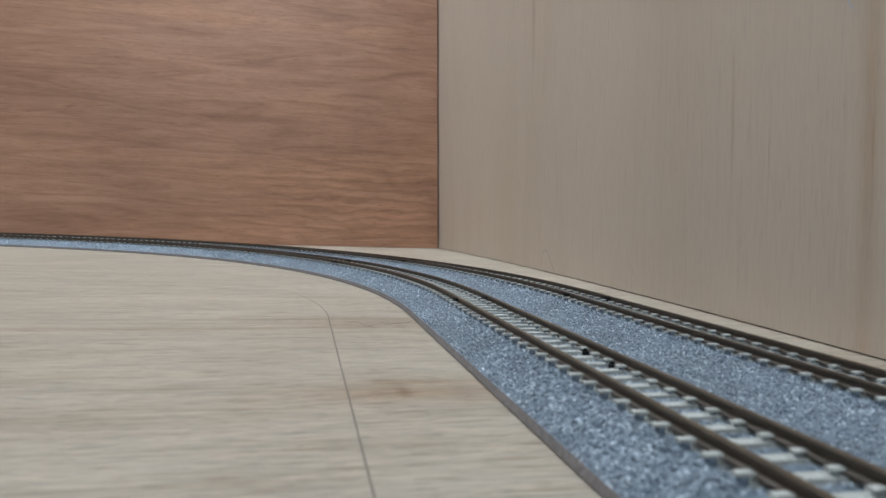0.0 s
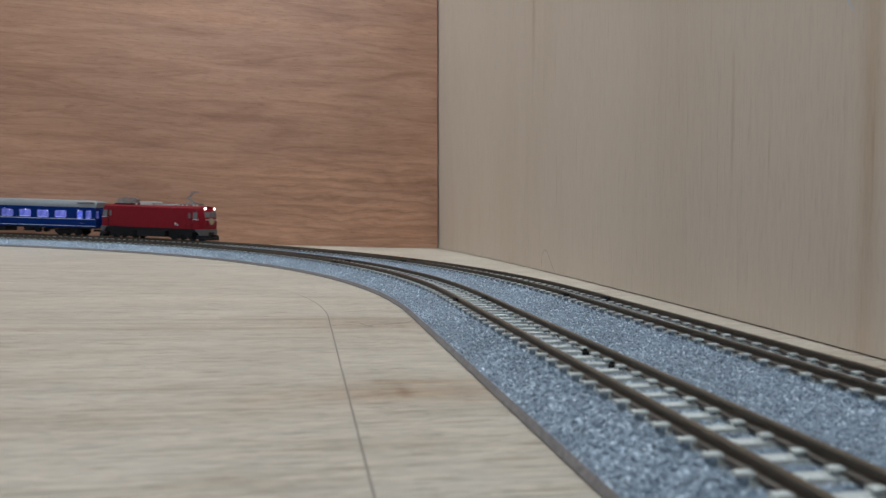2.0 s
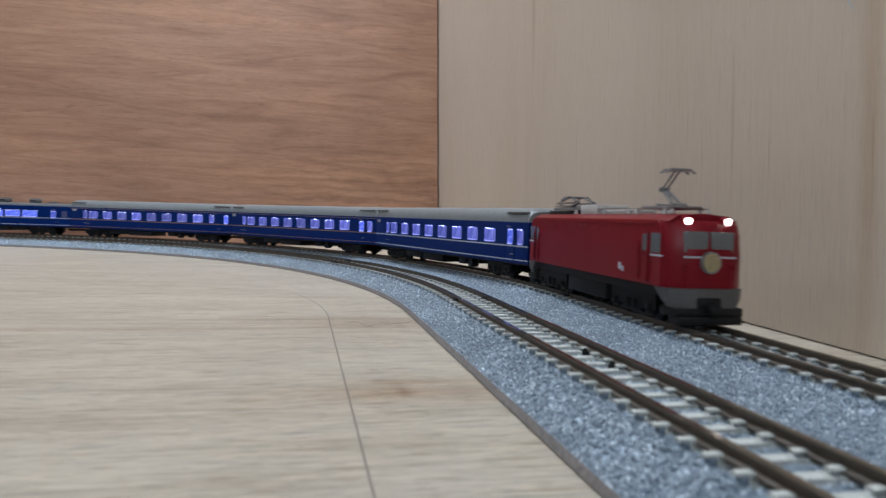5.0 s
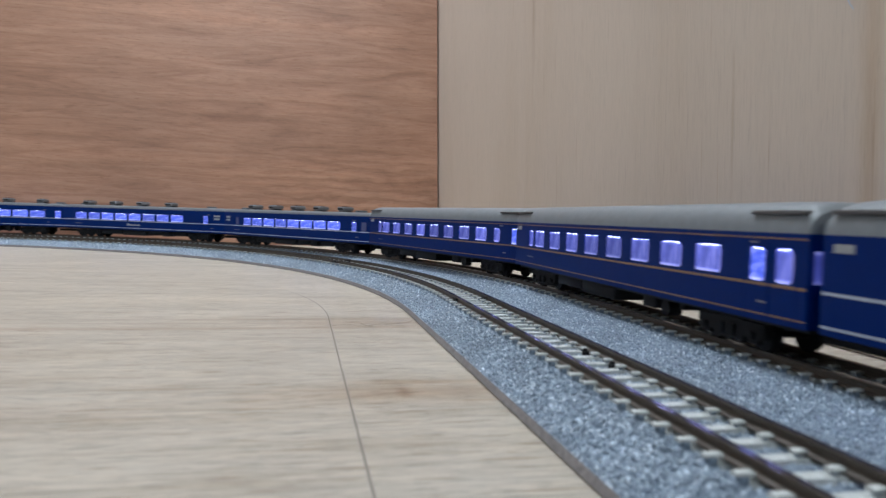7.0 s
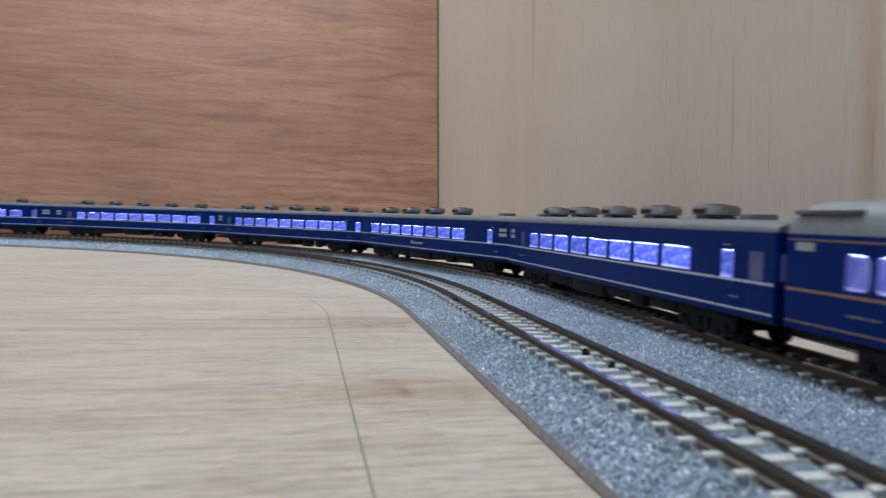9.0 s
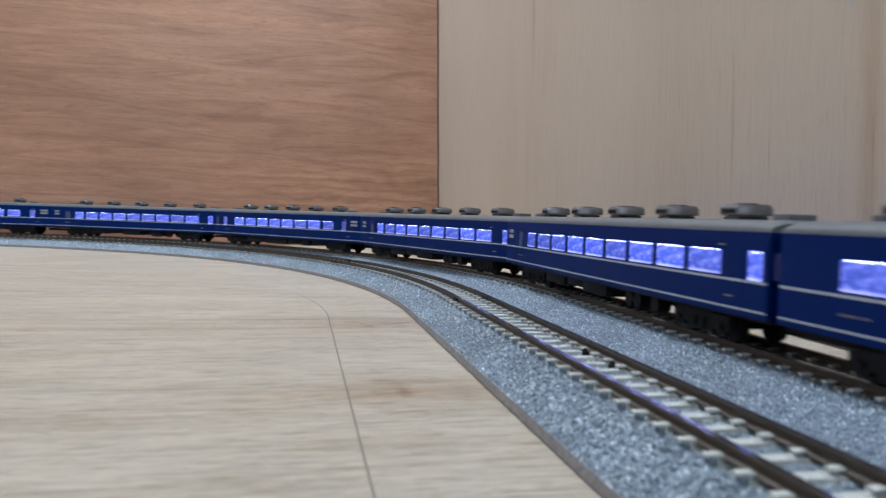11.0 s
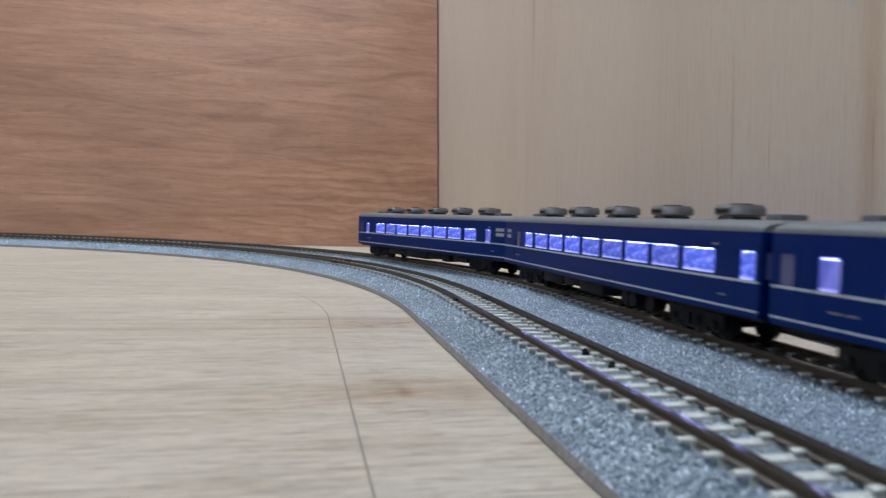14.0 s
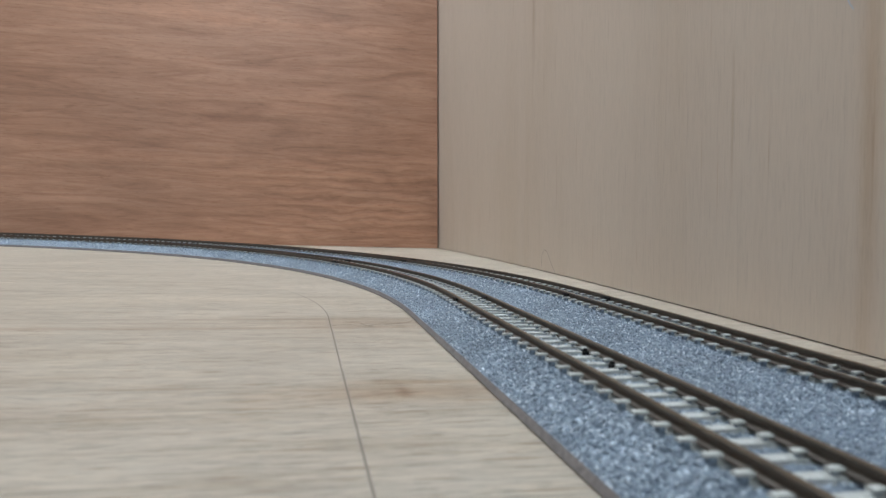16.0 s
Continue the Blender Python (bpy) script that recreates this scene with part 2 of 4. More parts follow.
def add_box(bm, x0, x1, y0, y1, z0, z1, bevel=0.0, mat=0):
    vs = [bm.verts.new((x, y, z)) for x in (x0, x1) for y in (y0, y1) for z in (z0, z1)]
    fs = [bm.faces.new([vs[i] for i in f]) for f in
          ((0, 1, 3, 2), (4, 6, 7, 5), (0, 4, 5, 1), (2, 3, 7, 6), (0, 2, 6, 4), (1, 5, 7, 3))]
    for f in fs:
        f.material_index = mat
    if bevel:
        es = list({e for f in fs for e in f.edges})
        bmesh.ops.bevel(bm, geom=es, offset=bevel, segments=2, affect="EDGES", profile=0.5)
    return fs


def box(x0, x1, y0, y1, z0, z1, bevel=0.0):
    bm = bmesh.new()
    add_box(bm, x0, x1, y0, y1, z0, z1, bevel)
    return bm


def rod(bm, a, b, r, n=8):
    a, b = Vector(a), Vector(b)
    q = (b - a).to_track_quat("Z", "Y")
    ring = [[bm.verts.new(p + q @ Vector((r * math.cos(k * math.tau / n), r * math.sin(k * math.tau / n), 0))) for k in range(n)] for p in (a, b)]
    for k in range(n):
        bm.faces.new((ring[0][k], ring[0][(k + 1) % n], ring[1][(k + 1) % n], ring[1][k]))
    bm.faces.new(ring[0][::-1]), bm.faces.new(ring[1])


def loft(bm, sections, closed=True, caps=True, mat=0):
    """Faces between rings of equally many points."""
    rings = [[bm.verts.new(p) for p in s] for s in sections]
    n = len(rings[0])
    for a, b in zip(rings, rings[1:]):
        for k in range(n if closed else n - 1):
            f = bm.faces.new((a[k], a[(k + 1) % n], b[(k + 1) % n], b[k]))
            f.material_index = mat
    if caps:
        bm.faces.new(rings[0][::-1]), bm.faces.new(rings[-1])


# ---- the way of the track ----
def track(s, off=0.0):
    """Point and heading (towards rising s) of the outer track's middle; off to the inside of the curve."""
    end = R * math.pi / 2
    if s <= 0:
        x, y, a = 0.0, s, 0.0
    elif s <= end:
        a = s / R
        x, y = -R + R * math.cos(a), R * math.sin(a)
    else:
        a = math.pi / 2
        x, y = -R - (s - end), R
    return x - math.cos(a) * off, y - math.sin(a) * off, a


# ---- setting ----
def slab(name, x0, x1, y0, y1, z0, z1, mat, label, category, bevel=0.0):
    ob = part(name, box(x0, x1, y0, y1, z0, z1, bevel), mat, None, label)
    return tagged(ob, "", category, "", "structure")


WALL_Y, LEAN = 0.4074, 1.9
slab("baseboard_panel", -2.7, 0.2, -2.6, 0.47, -0.012, 0.0, PLY_BOARD, "pale plywood board that carries the model railway", "board")


def wall_line(y):
    """The panel's inner face at its foot, bowed to fit the camera's view."""
    return 0.0485 - 0.0100 * ((max(y, -0.10) - 0.15) / 0.25) ** 2


TILT = math.tan(radians(LEAN))
bm = bmesh.new()
loft(bm, [[(wall_line(y) + d - z * TILT, y, z) for d, z in ((0, 0.0004), (0.009, 0.0004), (0.009, 0.45), (0, 0.45))] for y in [-2.6, -1.0] + [-0.2 + 0.02 * k for k in range(34)]])
tagged(part("wall_east", bm, PLY_WALL, None, "pale plywood panel standing on the board, bowed to fit the camera's view"), "", "wall panel", "", "structure")
bm = bmesh.new()
corner = wall_line(WALL_Y) - 0.0015
loft(bm, [[(-2.7, WALL_Y, z), (corner - z * math.tan(radians(LEAN)), WALL_Y, z), (corner - z * math.tan(radians(LEAN)), WALL_Y + 0.006, z), (-2.7, WALL_Y + 0.006, z)] for z in (0.0004, 0.45)])
tagged(part("wall_north", bm, LAUAN, None, "reddish brown plywood panel with strong horizontal grain"), "", "wall panel", "", "structure")
# black strip added behind the open joint, standing in for the shade inside it
slab("corner_batten", -0.02, 0.026, WALL_Y + 0.0075, WALL_Y + 0.0275, 0.0004, 0.3, BLACK, "black strip added behind the open corner joint as its shade", "batten")
x0, x1, y0, y1, z0, z1 = ROOM
slab("floor", x0, x1, y0, y1, z0 - 0.1, z0 + 0.0038, ROOM_PAINT, "plain room floor under the board", "floor")
slab("ceiling", x0, x1, y0, y1, z1, z1 + 0.1, ROOM_PAINT, "plain white room ceiling", "ceiling")
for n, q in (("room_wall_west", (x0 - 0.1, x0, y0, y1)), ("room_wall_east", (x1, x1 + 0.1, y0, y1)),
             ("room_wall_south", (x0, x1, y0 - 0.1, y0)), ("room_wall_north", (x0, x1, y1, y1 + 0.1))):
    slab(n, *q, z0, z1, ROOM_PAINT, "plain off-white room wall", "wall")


def wall_mark(name, points, wide, mat, label):
    """A thin line on the bowed panel; points are (y, z)."""
    rows = []
    for k, (y, z) in enumerate(points):
        a, b = points[max(k - 1, 0)], points[min(k + 1, len(points) - 1)]
        n = Vector((-(b[1] - a[1]), b[0] - a[0])).normalized() * wide
        rows.append([(wall_line(y + e * n.x) - (z + e * n.y) * TILT - 0.0002, y + e * n.x, z + e * n.y) for e in (-1, 1)])
    me = bpy.data.meshes.new(name)
    me.from_pydata([p for r in rows for p in r], [], [(2 * i, 2 * i + 1, 2 * i + 3, 2 * i + 2) for i in range(len(rows) - 1)])
    me.materials.append(mat)
    tagged(new(name, me), label, "surface mark")


wall_mark("pencil_loop", [(0.1690, 0.0030), (0.1692, 0.0080), (0.1655, 0.0125), (0.1600, 0.0112), (0.1556, 0.0062), (0.1490, 0.0012)], 0.00012, PENCIL, "faint pencil loop on the pale panel")
wall_mark("scratch", [(-0.0519, 0.0835), (-0.0528, 0.0818), (-0.0541, 0.0801)], 0.00022, WHITE, "short white scratch on the pale panel")


# frame put around an added lamp; the wall behind has no opening
def lamp_surround(name, m, w, h):
    th = tagged(new(name), "frame around an unseen area lamp added on the solid room wall", "window", "", "structure")
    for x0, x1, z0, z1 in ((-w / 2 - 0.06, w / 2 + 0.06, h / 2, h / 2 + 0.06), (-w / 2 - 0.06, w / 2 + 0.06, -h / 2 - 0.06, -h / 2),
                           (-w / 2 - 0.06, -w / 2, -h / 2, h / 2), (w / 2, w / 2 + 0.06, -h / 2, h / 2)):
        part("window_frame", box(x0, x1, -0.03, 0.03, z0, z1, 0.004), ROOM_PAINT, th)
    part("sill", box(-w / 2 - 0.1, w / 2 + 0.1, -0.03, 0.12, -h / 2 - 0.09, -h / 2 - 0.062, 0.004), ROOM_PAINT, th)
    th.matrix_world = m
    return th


lamp_surround("window_1", pose(-2.97, 0.0, 1.45, 0, 0, -90), 1.4, 1.3)
lamp_surround("window_2", pose(-0.15, -2.97, 1.45, 0, 0, 0), 2.2, 1.4)
# housing and cord made up for the added corner lamp
fixture = tagged(new("pendant_light"), "white housing of an unseen fill lamp added over the layout's corner", "pendant lamp")
bm = bmesh.new()
rod(bm, (-0.15, 0.27, 0.85), (-0.15, 0.27, 0.91), 0.21, 40)
part("shade", bm, ROOM_PAINT, fixture)
bm = bmesh.new()
rod(bm, (-0.15, 0.27, 0.91), (-0.15, 0.27, 2.40), 0.006, 8)
part("cord", bm, ROOM_PAINT, fixture)


def ribbon(name, rows, mat, parent=None):
    """rows: cross-sections, each a list of points, joined along."""
    me = bpy.data.meshes.new(name)
    n = len(rows[0])
    verts = [p for r in rows for p in r]
    faces = [(i * n + k, i * n + k + 1, (i + 1) * n + k + 1, (i + 1) * n + k) for i in range(len(rows) - 1) for k in range(n - 1)]
    me.from_pydata(verts, [], faces)
    me.materials.append(mat)
    ob = new(name, me)
    ob.parent = parent
    return ob


# ballast
def ballast_material():
    m, t, b = nodes("ballast_grey")
    v = t.nodes.new("ShaderNodeTexVoronoi")
    v.inputs["Scale"].default_value = 2200
    t.links.new(coords(t), v.inputs["Vector"])
    sep = t.nodes.new("ShaderNodeSeparateColor")
    t.links.new(v.outputs["Color"], sep.inputs[0])
    grains = ramp(t, sep.outputs[0], [(0.0, (0.150, 0.198, 0.255)), (0.45, (0.205, 0.265, 0.335)), (0.85, (0.285, 0.355, 0.430)), (1.0, (0.66, 0.76, 0.86))])
    big = ramp(t, noise_tex(t, coords(t), 90, 5, 0.6), [(0.3, 0.75), (0.7, 1.12)])
    t.links.new(mixer(t, grains, big, 1.0, "MULTIPLY"), b.inputs["Base Color"])
    b.inputs["Roughness"].default_value = 0.42
    bump(t, b, v.outputs["Distance"], 0.6, 0.0003)
    return m


BALLAST = ballast_material()
EDGE = 0.0541
SLEEPER_PITCH = 0.00492
PROFILE_OFF = (-0.0155, -0.0125, -0.0085, -0.0070, 0.0070, 0.0090, 0.0120, 0.0260, 0.0290, 0.0310, 0.0450, 0.0468, 0.0500, EDGE)
PROFILE_Z = (0.0010, 0.0024, 0.0042, 0.0044, 0.0044, 0.0043, 0.0038, 0.0038, 0.0043, 0.0044, 0.0044, 0.0041, 0.0027, 0.0016)


def ballast(s0, s1, ds, do, rough):
    s = np.arange(s0, s1 + ds / 2, ds)
    o = np.append(np.arange(-0.0155, EDGE - do / 2, do), EDGE)
    rng = np.random.default_rng(5)
    z = np.interp(o, PROFILE_OFF, PROFILE_Z)[None, :] + rng.uniform(-rough, rough, (len(s), len(o))) * (1 + (rng.random((len(s), len(o))) > 0.9))
    z[:, -1], z[:, 0] = 0.0014, 0.0006
    jo = rng.uniform(-0.35, 0.35, z.shape) * do
    js = rng.uniform(-0.35, 0.35, z.shape) * ds
    jo[:, [0, -1]] = 0
    js[[0, -1], :] = 0
    rows = []
    for i, si in enumerate(s):
        row = []
        for k, ok in enumerate(o):
            x, y, a = track(si + js[i, k], ok + jo[i, k])
            row.append((x, y, z[i, k]))
        rows.append(row)
    return ribbon("ballast", rows, BALLAST)


ballast_bed = new("ballast_bed")
tagged(ballast_bed, "bluish grey granular ballast strip under both tracks", "ballast", "", "stuff")
for q in ((-0.16, 0.16, 0.00042, 0.00045, 0.00020), (0.16, 0.64, 0.0009, 0.0007, 0.0002), (-2.4, -0.16, 0.02, 0.0025, 0.0002), (0.64, 2.5, 0.02, 0.0025, 0.0002)):
    ballast(*q).parent = ballast_bed


def grain_material():
    m, t, b = nodes("ballast_grain")
    g = t.nodes.new("ShaderNodeNewGeometry")
    tone = ramp(t, g.outputs["Random Per Island"], [(0.0, (0.180, 0.232, 0.292)), (0.45, (0.235, 0.300, 0.372)), (0.88, (0.320, 0.395, 0.470)), (1.0, (0.74, 0.84, 0.92))])
    big = ramp(t, noise_tex(t, coords(t), 90, 5, 0.6), [(0.3, 0.80), (0.7, 1.12)])
    t.links.new(mixer(t, tone, big, 1.0, "MULTIPLY"), b.inputs["Base Color"])
    b.inputs["Roughness"].default_value = 0.38
    return m


GRAIN = grain_material()


def grains(s0, s1, count, small, large, seed):
    """Loose crushed stones on the bed, clear of rails and sleepers, as one mesh."""
    rng = np.random.default_rng(seed)
    s = rng.uniform(s0, s1, count)
    o = rng.uniform(-0.0150, EDGE - 0.0004, count)
    keep = np.ones(count, bool)
    for middle, phase in ((0.0, -0.05867), (SPACE, -0.10032)):
        d = np.abs(o - middle)
        u = np.where(s > 0, s * (R - middle) / R, s)
        v = (u - phase) / SLEEPER_PITCH
        near = np.abs(v - np.round(v)) * SLEEPER_PITCH
        keep &= ~((d < 0.0072) & (near < 0.0011)) & ~(np.abs(d - HALF) < 0.0011)
    s, o = s[keep], o[keep]
    n = len(s)
    z = np.interp(o, PROFILE_OFF, PROFILE_Z) + rng.uniform(-0.00005, 0.00022, n)
    a = np.clip(s / R, 0, None)
    x = np.where(s > 0, -R + (R - o) * np.cos(a), -o)
    y = np.where(s > 0, (R - o) * np.sin(a), s)
    centre = np.stack([x, y, z], 1)
    axes = rng.normal(size=(n, 3, 3))
    q, _ = np.linalg.qr(axes)
    size = rng.uniform(small, large, (n, 1)) * np.array([[1.45, 0.95, 0.7]]) * rng.uniform(0.75, 1.25, (n, 3))
    tips = q * size[:, None, :]
    verts = np.empty((n, 6, 3))
    for k in range(3):
        verts[:, 2 * k] = centre + tips[:, :, k]
        verts[:, 2 * k + 1] = centre - tips[:, :, k] * rng.uniform(0.6, 1.0, (n, 1))
    tri = np.array([(0, 2, 4), (2, 1, 4), (1, 3, 4), (3, 0, 4), (2, 0, 5), (1, 2, 5), (3, 1, 5), (0, 3, 5)])
    loops = (tri[None] + 6 * np.arange(n)[:, None, None]).reshape(-1)
    me = bpy.data.meshes.new("grains")
    me.vertices.add(6 * n)
    me.vertices.foreach_set("co", verts.reshape(-1).astype(np.float32))
    me.loops.add(24 * n)
    me.loops.foreach_set("vertex_index", loops.astype(np.int32))
    me.polygons.add(8 * n)
    me.polygons.foreach_set("loop_start", np.arange(0, 24 * n, 3, dtype=np.int32))
    me.update(calc_edges=True)
    me.validate()
    me.materials.append(GRAIN)
    ob = new("grains", me)
    ob.parent = ballast_bed
    tagged(ob, kind="stuff")


grains(-0.170, 0.02, 52000, 0.00020, 0.00036, 11)
grains(0.02, 0.30, 40000, 0.00022, 0.00040, 12)
grains(0.30, 0.64, 22000, 0.00026, 0.00046, 13)


def steps(s0, s1):
    out, s = [], s0
    while s < s1:
        out.append(s)
        s += 0.004 if -0.2 < s < 0.65 else 0.05
    return out + [s1]


edge_rows = []
for s in steps(-2.4, 2.5):
    edge_rows.append([(*track(s, o)[:2], z) for o, z in ((EDGE - 0.0006, 0.00140), (EDGE + 0.0001, 0.0013), (EDGE + 0.0006, 0.0003), (EDGE + 0.0003, 0.0), (-0.0160, 0.0), (-0.0157, 0.0009), (-0.0150, 0.0010))])
mat_edge = ribbon("mat", edge_rows, CORK, ballast_bed)

# rails
RAIL_SHAPE = ((-0.0008, 0.0), (-0.0008, 0.00026), (-0.00026, 0.00048), (-0.00026, 0.00112), (-0.00044, 0.00128), (-0.00044, 0.00175), (0.00044, 0.00175), (0.00044, 0.00128), (0.00026, 0.00112), (0.00026, 0.00048), (0.0008, 0.00026), (0.0008, 0.0))


def sleeper_mesh():
    """Concrete sleeper: raised rail seats, a lower middle and stepped ends, clips beside the rails."""
    bm = bmesh.new()
    add_box(bm, -0.0062, 0.0062, -0.00095, 0.00095, -0.0018, -0.0004)
    for p, q in ((-0.0079, -0.0062), (0.0062, 0.0079)):
        add_box(bm, p, q, -0.00085, 0.00085, -0.0018, -0.00050, mat=1)
    add_box(bm, -0.0039, 0.0039, -0.00090, 0.00090, -0.0005, -0.00002)
    for e in (-1, 1):
        for a, b in ((0.0024, 0.0040), (0.0057, 0.0077)):
            p, q = sorted((e * a, e * b))
            add_box(bm, p, q, -0.00050, 0.00050, 0.00036, 0.00070)
            add_box(bm, p + 0.0005, q - 0.0005, -0.00026, 0.00026, -0.0009, 0.00036, mat=1)
        p, q = sorted((e * 0.0040, e * 0.0057))
        add_box(bm, p, q, -0.0007, 0.0007, -0.0006, -0.00002)
    me = bpy.data.meshes.new("sleeper")
    bm.to_mesh(me)
    bm.free()
    me.materials.append(SLEEPER)
    me.materials.append(BALLAST)
    return me


SLEEPER_MESH = sleeper_mesh()
BASE = RAIL - 0.00175


def railway(middle, label):
    th = tagged(new("railway_track"), label, "railway track", "parallel tracks", "")
    for side in (-HALF, HALF):
        rows = [[(*track(s, middle + side + o)[:2], BASE + z) for o, z in RAIL_SHAPE] for s in steps(-2.4, 2.5)]
        rail = ribbon("rail", rows, RAIL_BROWN, th)
        rail.data.materials.append(RAIL_HEAD)
        n = len(RAIL_SHAPE) - 1
        for i, poly in enumerate(rail.data.polygons):
            poly.material_index = 1 if i % n == 5 else 0
    return th


OUTER = railway(0.0, "outer track with brown rails on pale concrete sleepers")
INNER = railway(SPACE, "inner track with brown rails on pale concrete sleepers")


def lay_sleepers(th, middle, s0, s1, phase):
    rng = random.Random(3)
    pitch, far = SLEEPER_PITCH, []
    s = phase - 170 * pitch
    while s < 1.4:
        x, y, a = track(s, middle)
        if s0 < s < s1:
            ob = bare("sleeper", SLEEPER_MESH, th, (x, y, BASE))
            ob.rotation_euler = (0, 0, a + rng.uniform(-0.02, 0.02))
        else:
            far.append((x, y, a))
        s += pitch * (R / (R - middle) if 0 < s < R * math.pi / 2 else 1)
    me = bpy.data.meshes.new("far_sleepers")
    verts, faces = [], []
    for x, y, a in far:
        k = len(verts)
        for dx in (-0.0078, 0.0078):
            for dy in (-0.0009, 0.0009):
                for dz in (-0.0016, 0.0002):
                    verts.append((x + dx * math.cos(a) - dy * math.sin(a), y + dx * math.sin(a) + dy * math.cos(a), BASE + dz))
        faces += [[k + i for i in f] for f in ((0, 1, 3, 2), (4, 6, 7, 5), (0, 4, 5, 1), (2, 3, 7, 6), (1, 5, 7, 3))]
    me.from_pydata(verts, [], faces)
    me.materials.append(SLEEPER)
    ob = new("far_sleepers", me)
    ob.parent = th
    tagged(ob, kind="stuff")


def joint_plates():
    """Dark fishplates at the rail joints, and two black feeder clips."""
    for th, middle, side, s in ((INNER, SPACE, HALF, -0.0085), (INNER, SPACE, -HALF, -0.0042), (OUTER, 0.0, HALF, 0.0042), (OUTER, 0.0, -HALF, -0.0040),
                                (INNER, SPACE, HALF, 0.152), (INNER, SPACE, -HALF, 0.158), (OUTER, 0.0, HALF, 0.151), (OUTER, 0.0, -HALF, 0.157)):
        x, y, a = track(s, middle + side)
        for d in (-0.0007, 0.0007):
            ob = part("fishplate", box(d - 0.00025, d + 0.00025, -0.0026, 0.0026, 0.0002, 0.0015, 0.0001), BLACK, th)
            ob.location, ob.rotation_euler = (x, y, BASE), (0, 0, a)
    for s in (-0.0767, -0.0875):
        x, y, a = track(s, 0.0346)
        bm = box(-0.0007, 0.0007, -0.0006, 0.0006, -0.0006, 0.0002, 0.0002)
        rod(bm, (-0.0002, 0, 0.0001), (-0.0002, 0, 0.0007), 0.0004, 8)
        ob = part("feeder_clip", bm, BLACK, INNER)
        ob.location, ob.rotation_euler = (x, y, BASE), (0, 0, a)


joint_plates()

# pencil line on the board
rows = []
for i in range(60):
    s = -0.19 + i * 0.0046
    o = 0.078 + (0.0 if s < 0 else 0.75 * s * s + 0.02 * s)
    rows.append([(*track(s, o + d)[:2], 0.00012) for d in (-0.00013, 0.00013)])
tagged(ribbon("pencil_line", rows, PENCIL), "faint pencil line drawn on the plywood board", "drawn line")


def stroke(points, wide=0.0002):
    rows = []
    for (x, y), (u, v) in zip(points, points[1:] + points[-1:]):
        d = Vector((u - x, v - y)) if (u, v) != (x, y) else Vector((x - points[-2][0], y - points[-2][1]))
        n = Vector((-d.y, d.x)).normalized() * wide
        rows.append([(x - n.x, y - n.y, 0.00012), (x + n.x, y + n.y, 0.00012)])
    return tagged(ribbon("pencil_mark", rows, PENCIL), "short pencil mark scribbled on the plywood board", "drawn mark")


stroke([(-0.0790, -0.0168), (-0.0740, -0.0160), (-0.0690, -0.0178), (-0.0660, -0.0150), (-0.0600, -0.0140)])
stroke([(-0.0700, -0.0135), (-0.0688, -0.0170), (-0.0672, -0.0190)])
stroke([(-0.0640, -0.0160), (-0.0570, -0.0120), (-0.0555, -0.0090)])
stroke([(-0.112, 0.045), (-0.107, 0.049), (-0.101, 0.050), (-0.097, 0.047)])


# ---- the train: x forward, z up from the rail top ----
def z_up(world_z):
    return world_z - RAIL


Z_BOTTOM, Z_LOW, Z_UP, Z_EAVE = z_up(0.0130), z_up(0.01417), z_up(0.0192), z_up(0.0279)
HALF_W = 0.0097


def side_panel(bm, y, x0, x1, z0, z1, holes, depth, corner=0.0005):
    """A side with openings (xa, xb, za, zb) and their reveals; depth towards the middle."""
    xs = sorted({x0, x1, *[h[0] for h in holes], *[h[1] for h in holes]})
    zs = sorted({z0, z1, *[h[2] for h in holes], *[h[3] for h in holes]})
    at = {}
    def v(x, z, yy=y):
        k = (x, z, yy)
        if k not in at:
            at[k] = bm.verts.new((x, yy, z))
        return at[k]
    for xa, xb in zip(xs, xs[1:]):
        for za, zb in zip(zs, zs[1:]):
            mx, mz = (xa + xb) / 2, (za + zb) / 2
            if any(h[0] < mx < h[1] and h[2] < mz < h[3] for h in holes):
                continue
            bm.faces.new((v(xa, za), v(xb, za), v(xb, zb), v(xa, zb)))
    inner = y - math.copysign(depth, y)
    for xa, xb, za, zb in holes:
        ring = [(xa, za), (xb, za), (xb, zb), (xa, zb)]
        for (a, b), (px, pz), (qx, qz) in zip(ring, ring[1:] + ring[:1], ring[-1:] + ring[:-1]):
            # rounded corner
            cut = [(a + math.copysign(corner, px - a) * (px != a), b + math.copysign(corner, pz - b) * (pz != b)),
                   (a + math.copysign(corner, qx - a) * (qx != a), b + math.copysign(corner, qz - b) * (qz != b))]
            bm.faces.new([bm.verts.new((u, y, w)) for u, w in ((a, b), *cut)])
        for (a, b), (c, d) in zip(ring, ring[1:] + ring[:1]):
            bm.faces.new([bm.verts.new(q) for q in ((a, y, b), (c, y, d), (c, inner, d), (a, inner, b))])


def roof_section(x, rise, half=HALF_W, eave=Z_EAVE, n=22, flat=0.45):
    pts = []
    for k in range(n + 1):
        a = math.pi * k / n
        pts.append((x, half * math.copysign(abs(math.cos(a)) ** flat, math.cos(a)) if k not in (0, n) else math.copysign(half, n / 2 - k), eave + rise * math.sin(a) ** 0.9))
    return pts


def pane_mesh(w, h, mat):
    bm = bmesh.new()
    add_box(bm, -w / 2, w / 2, -0.0002, 0.0002, -h / 2, h / 2)
    me = bpy.data.meshes.new("window")
    bm.to_mesh(me)
    bm.free()
    me.materials.append(mat)
    return me


PANES = {}


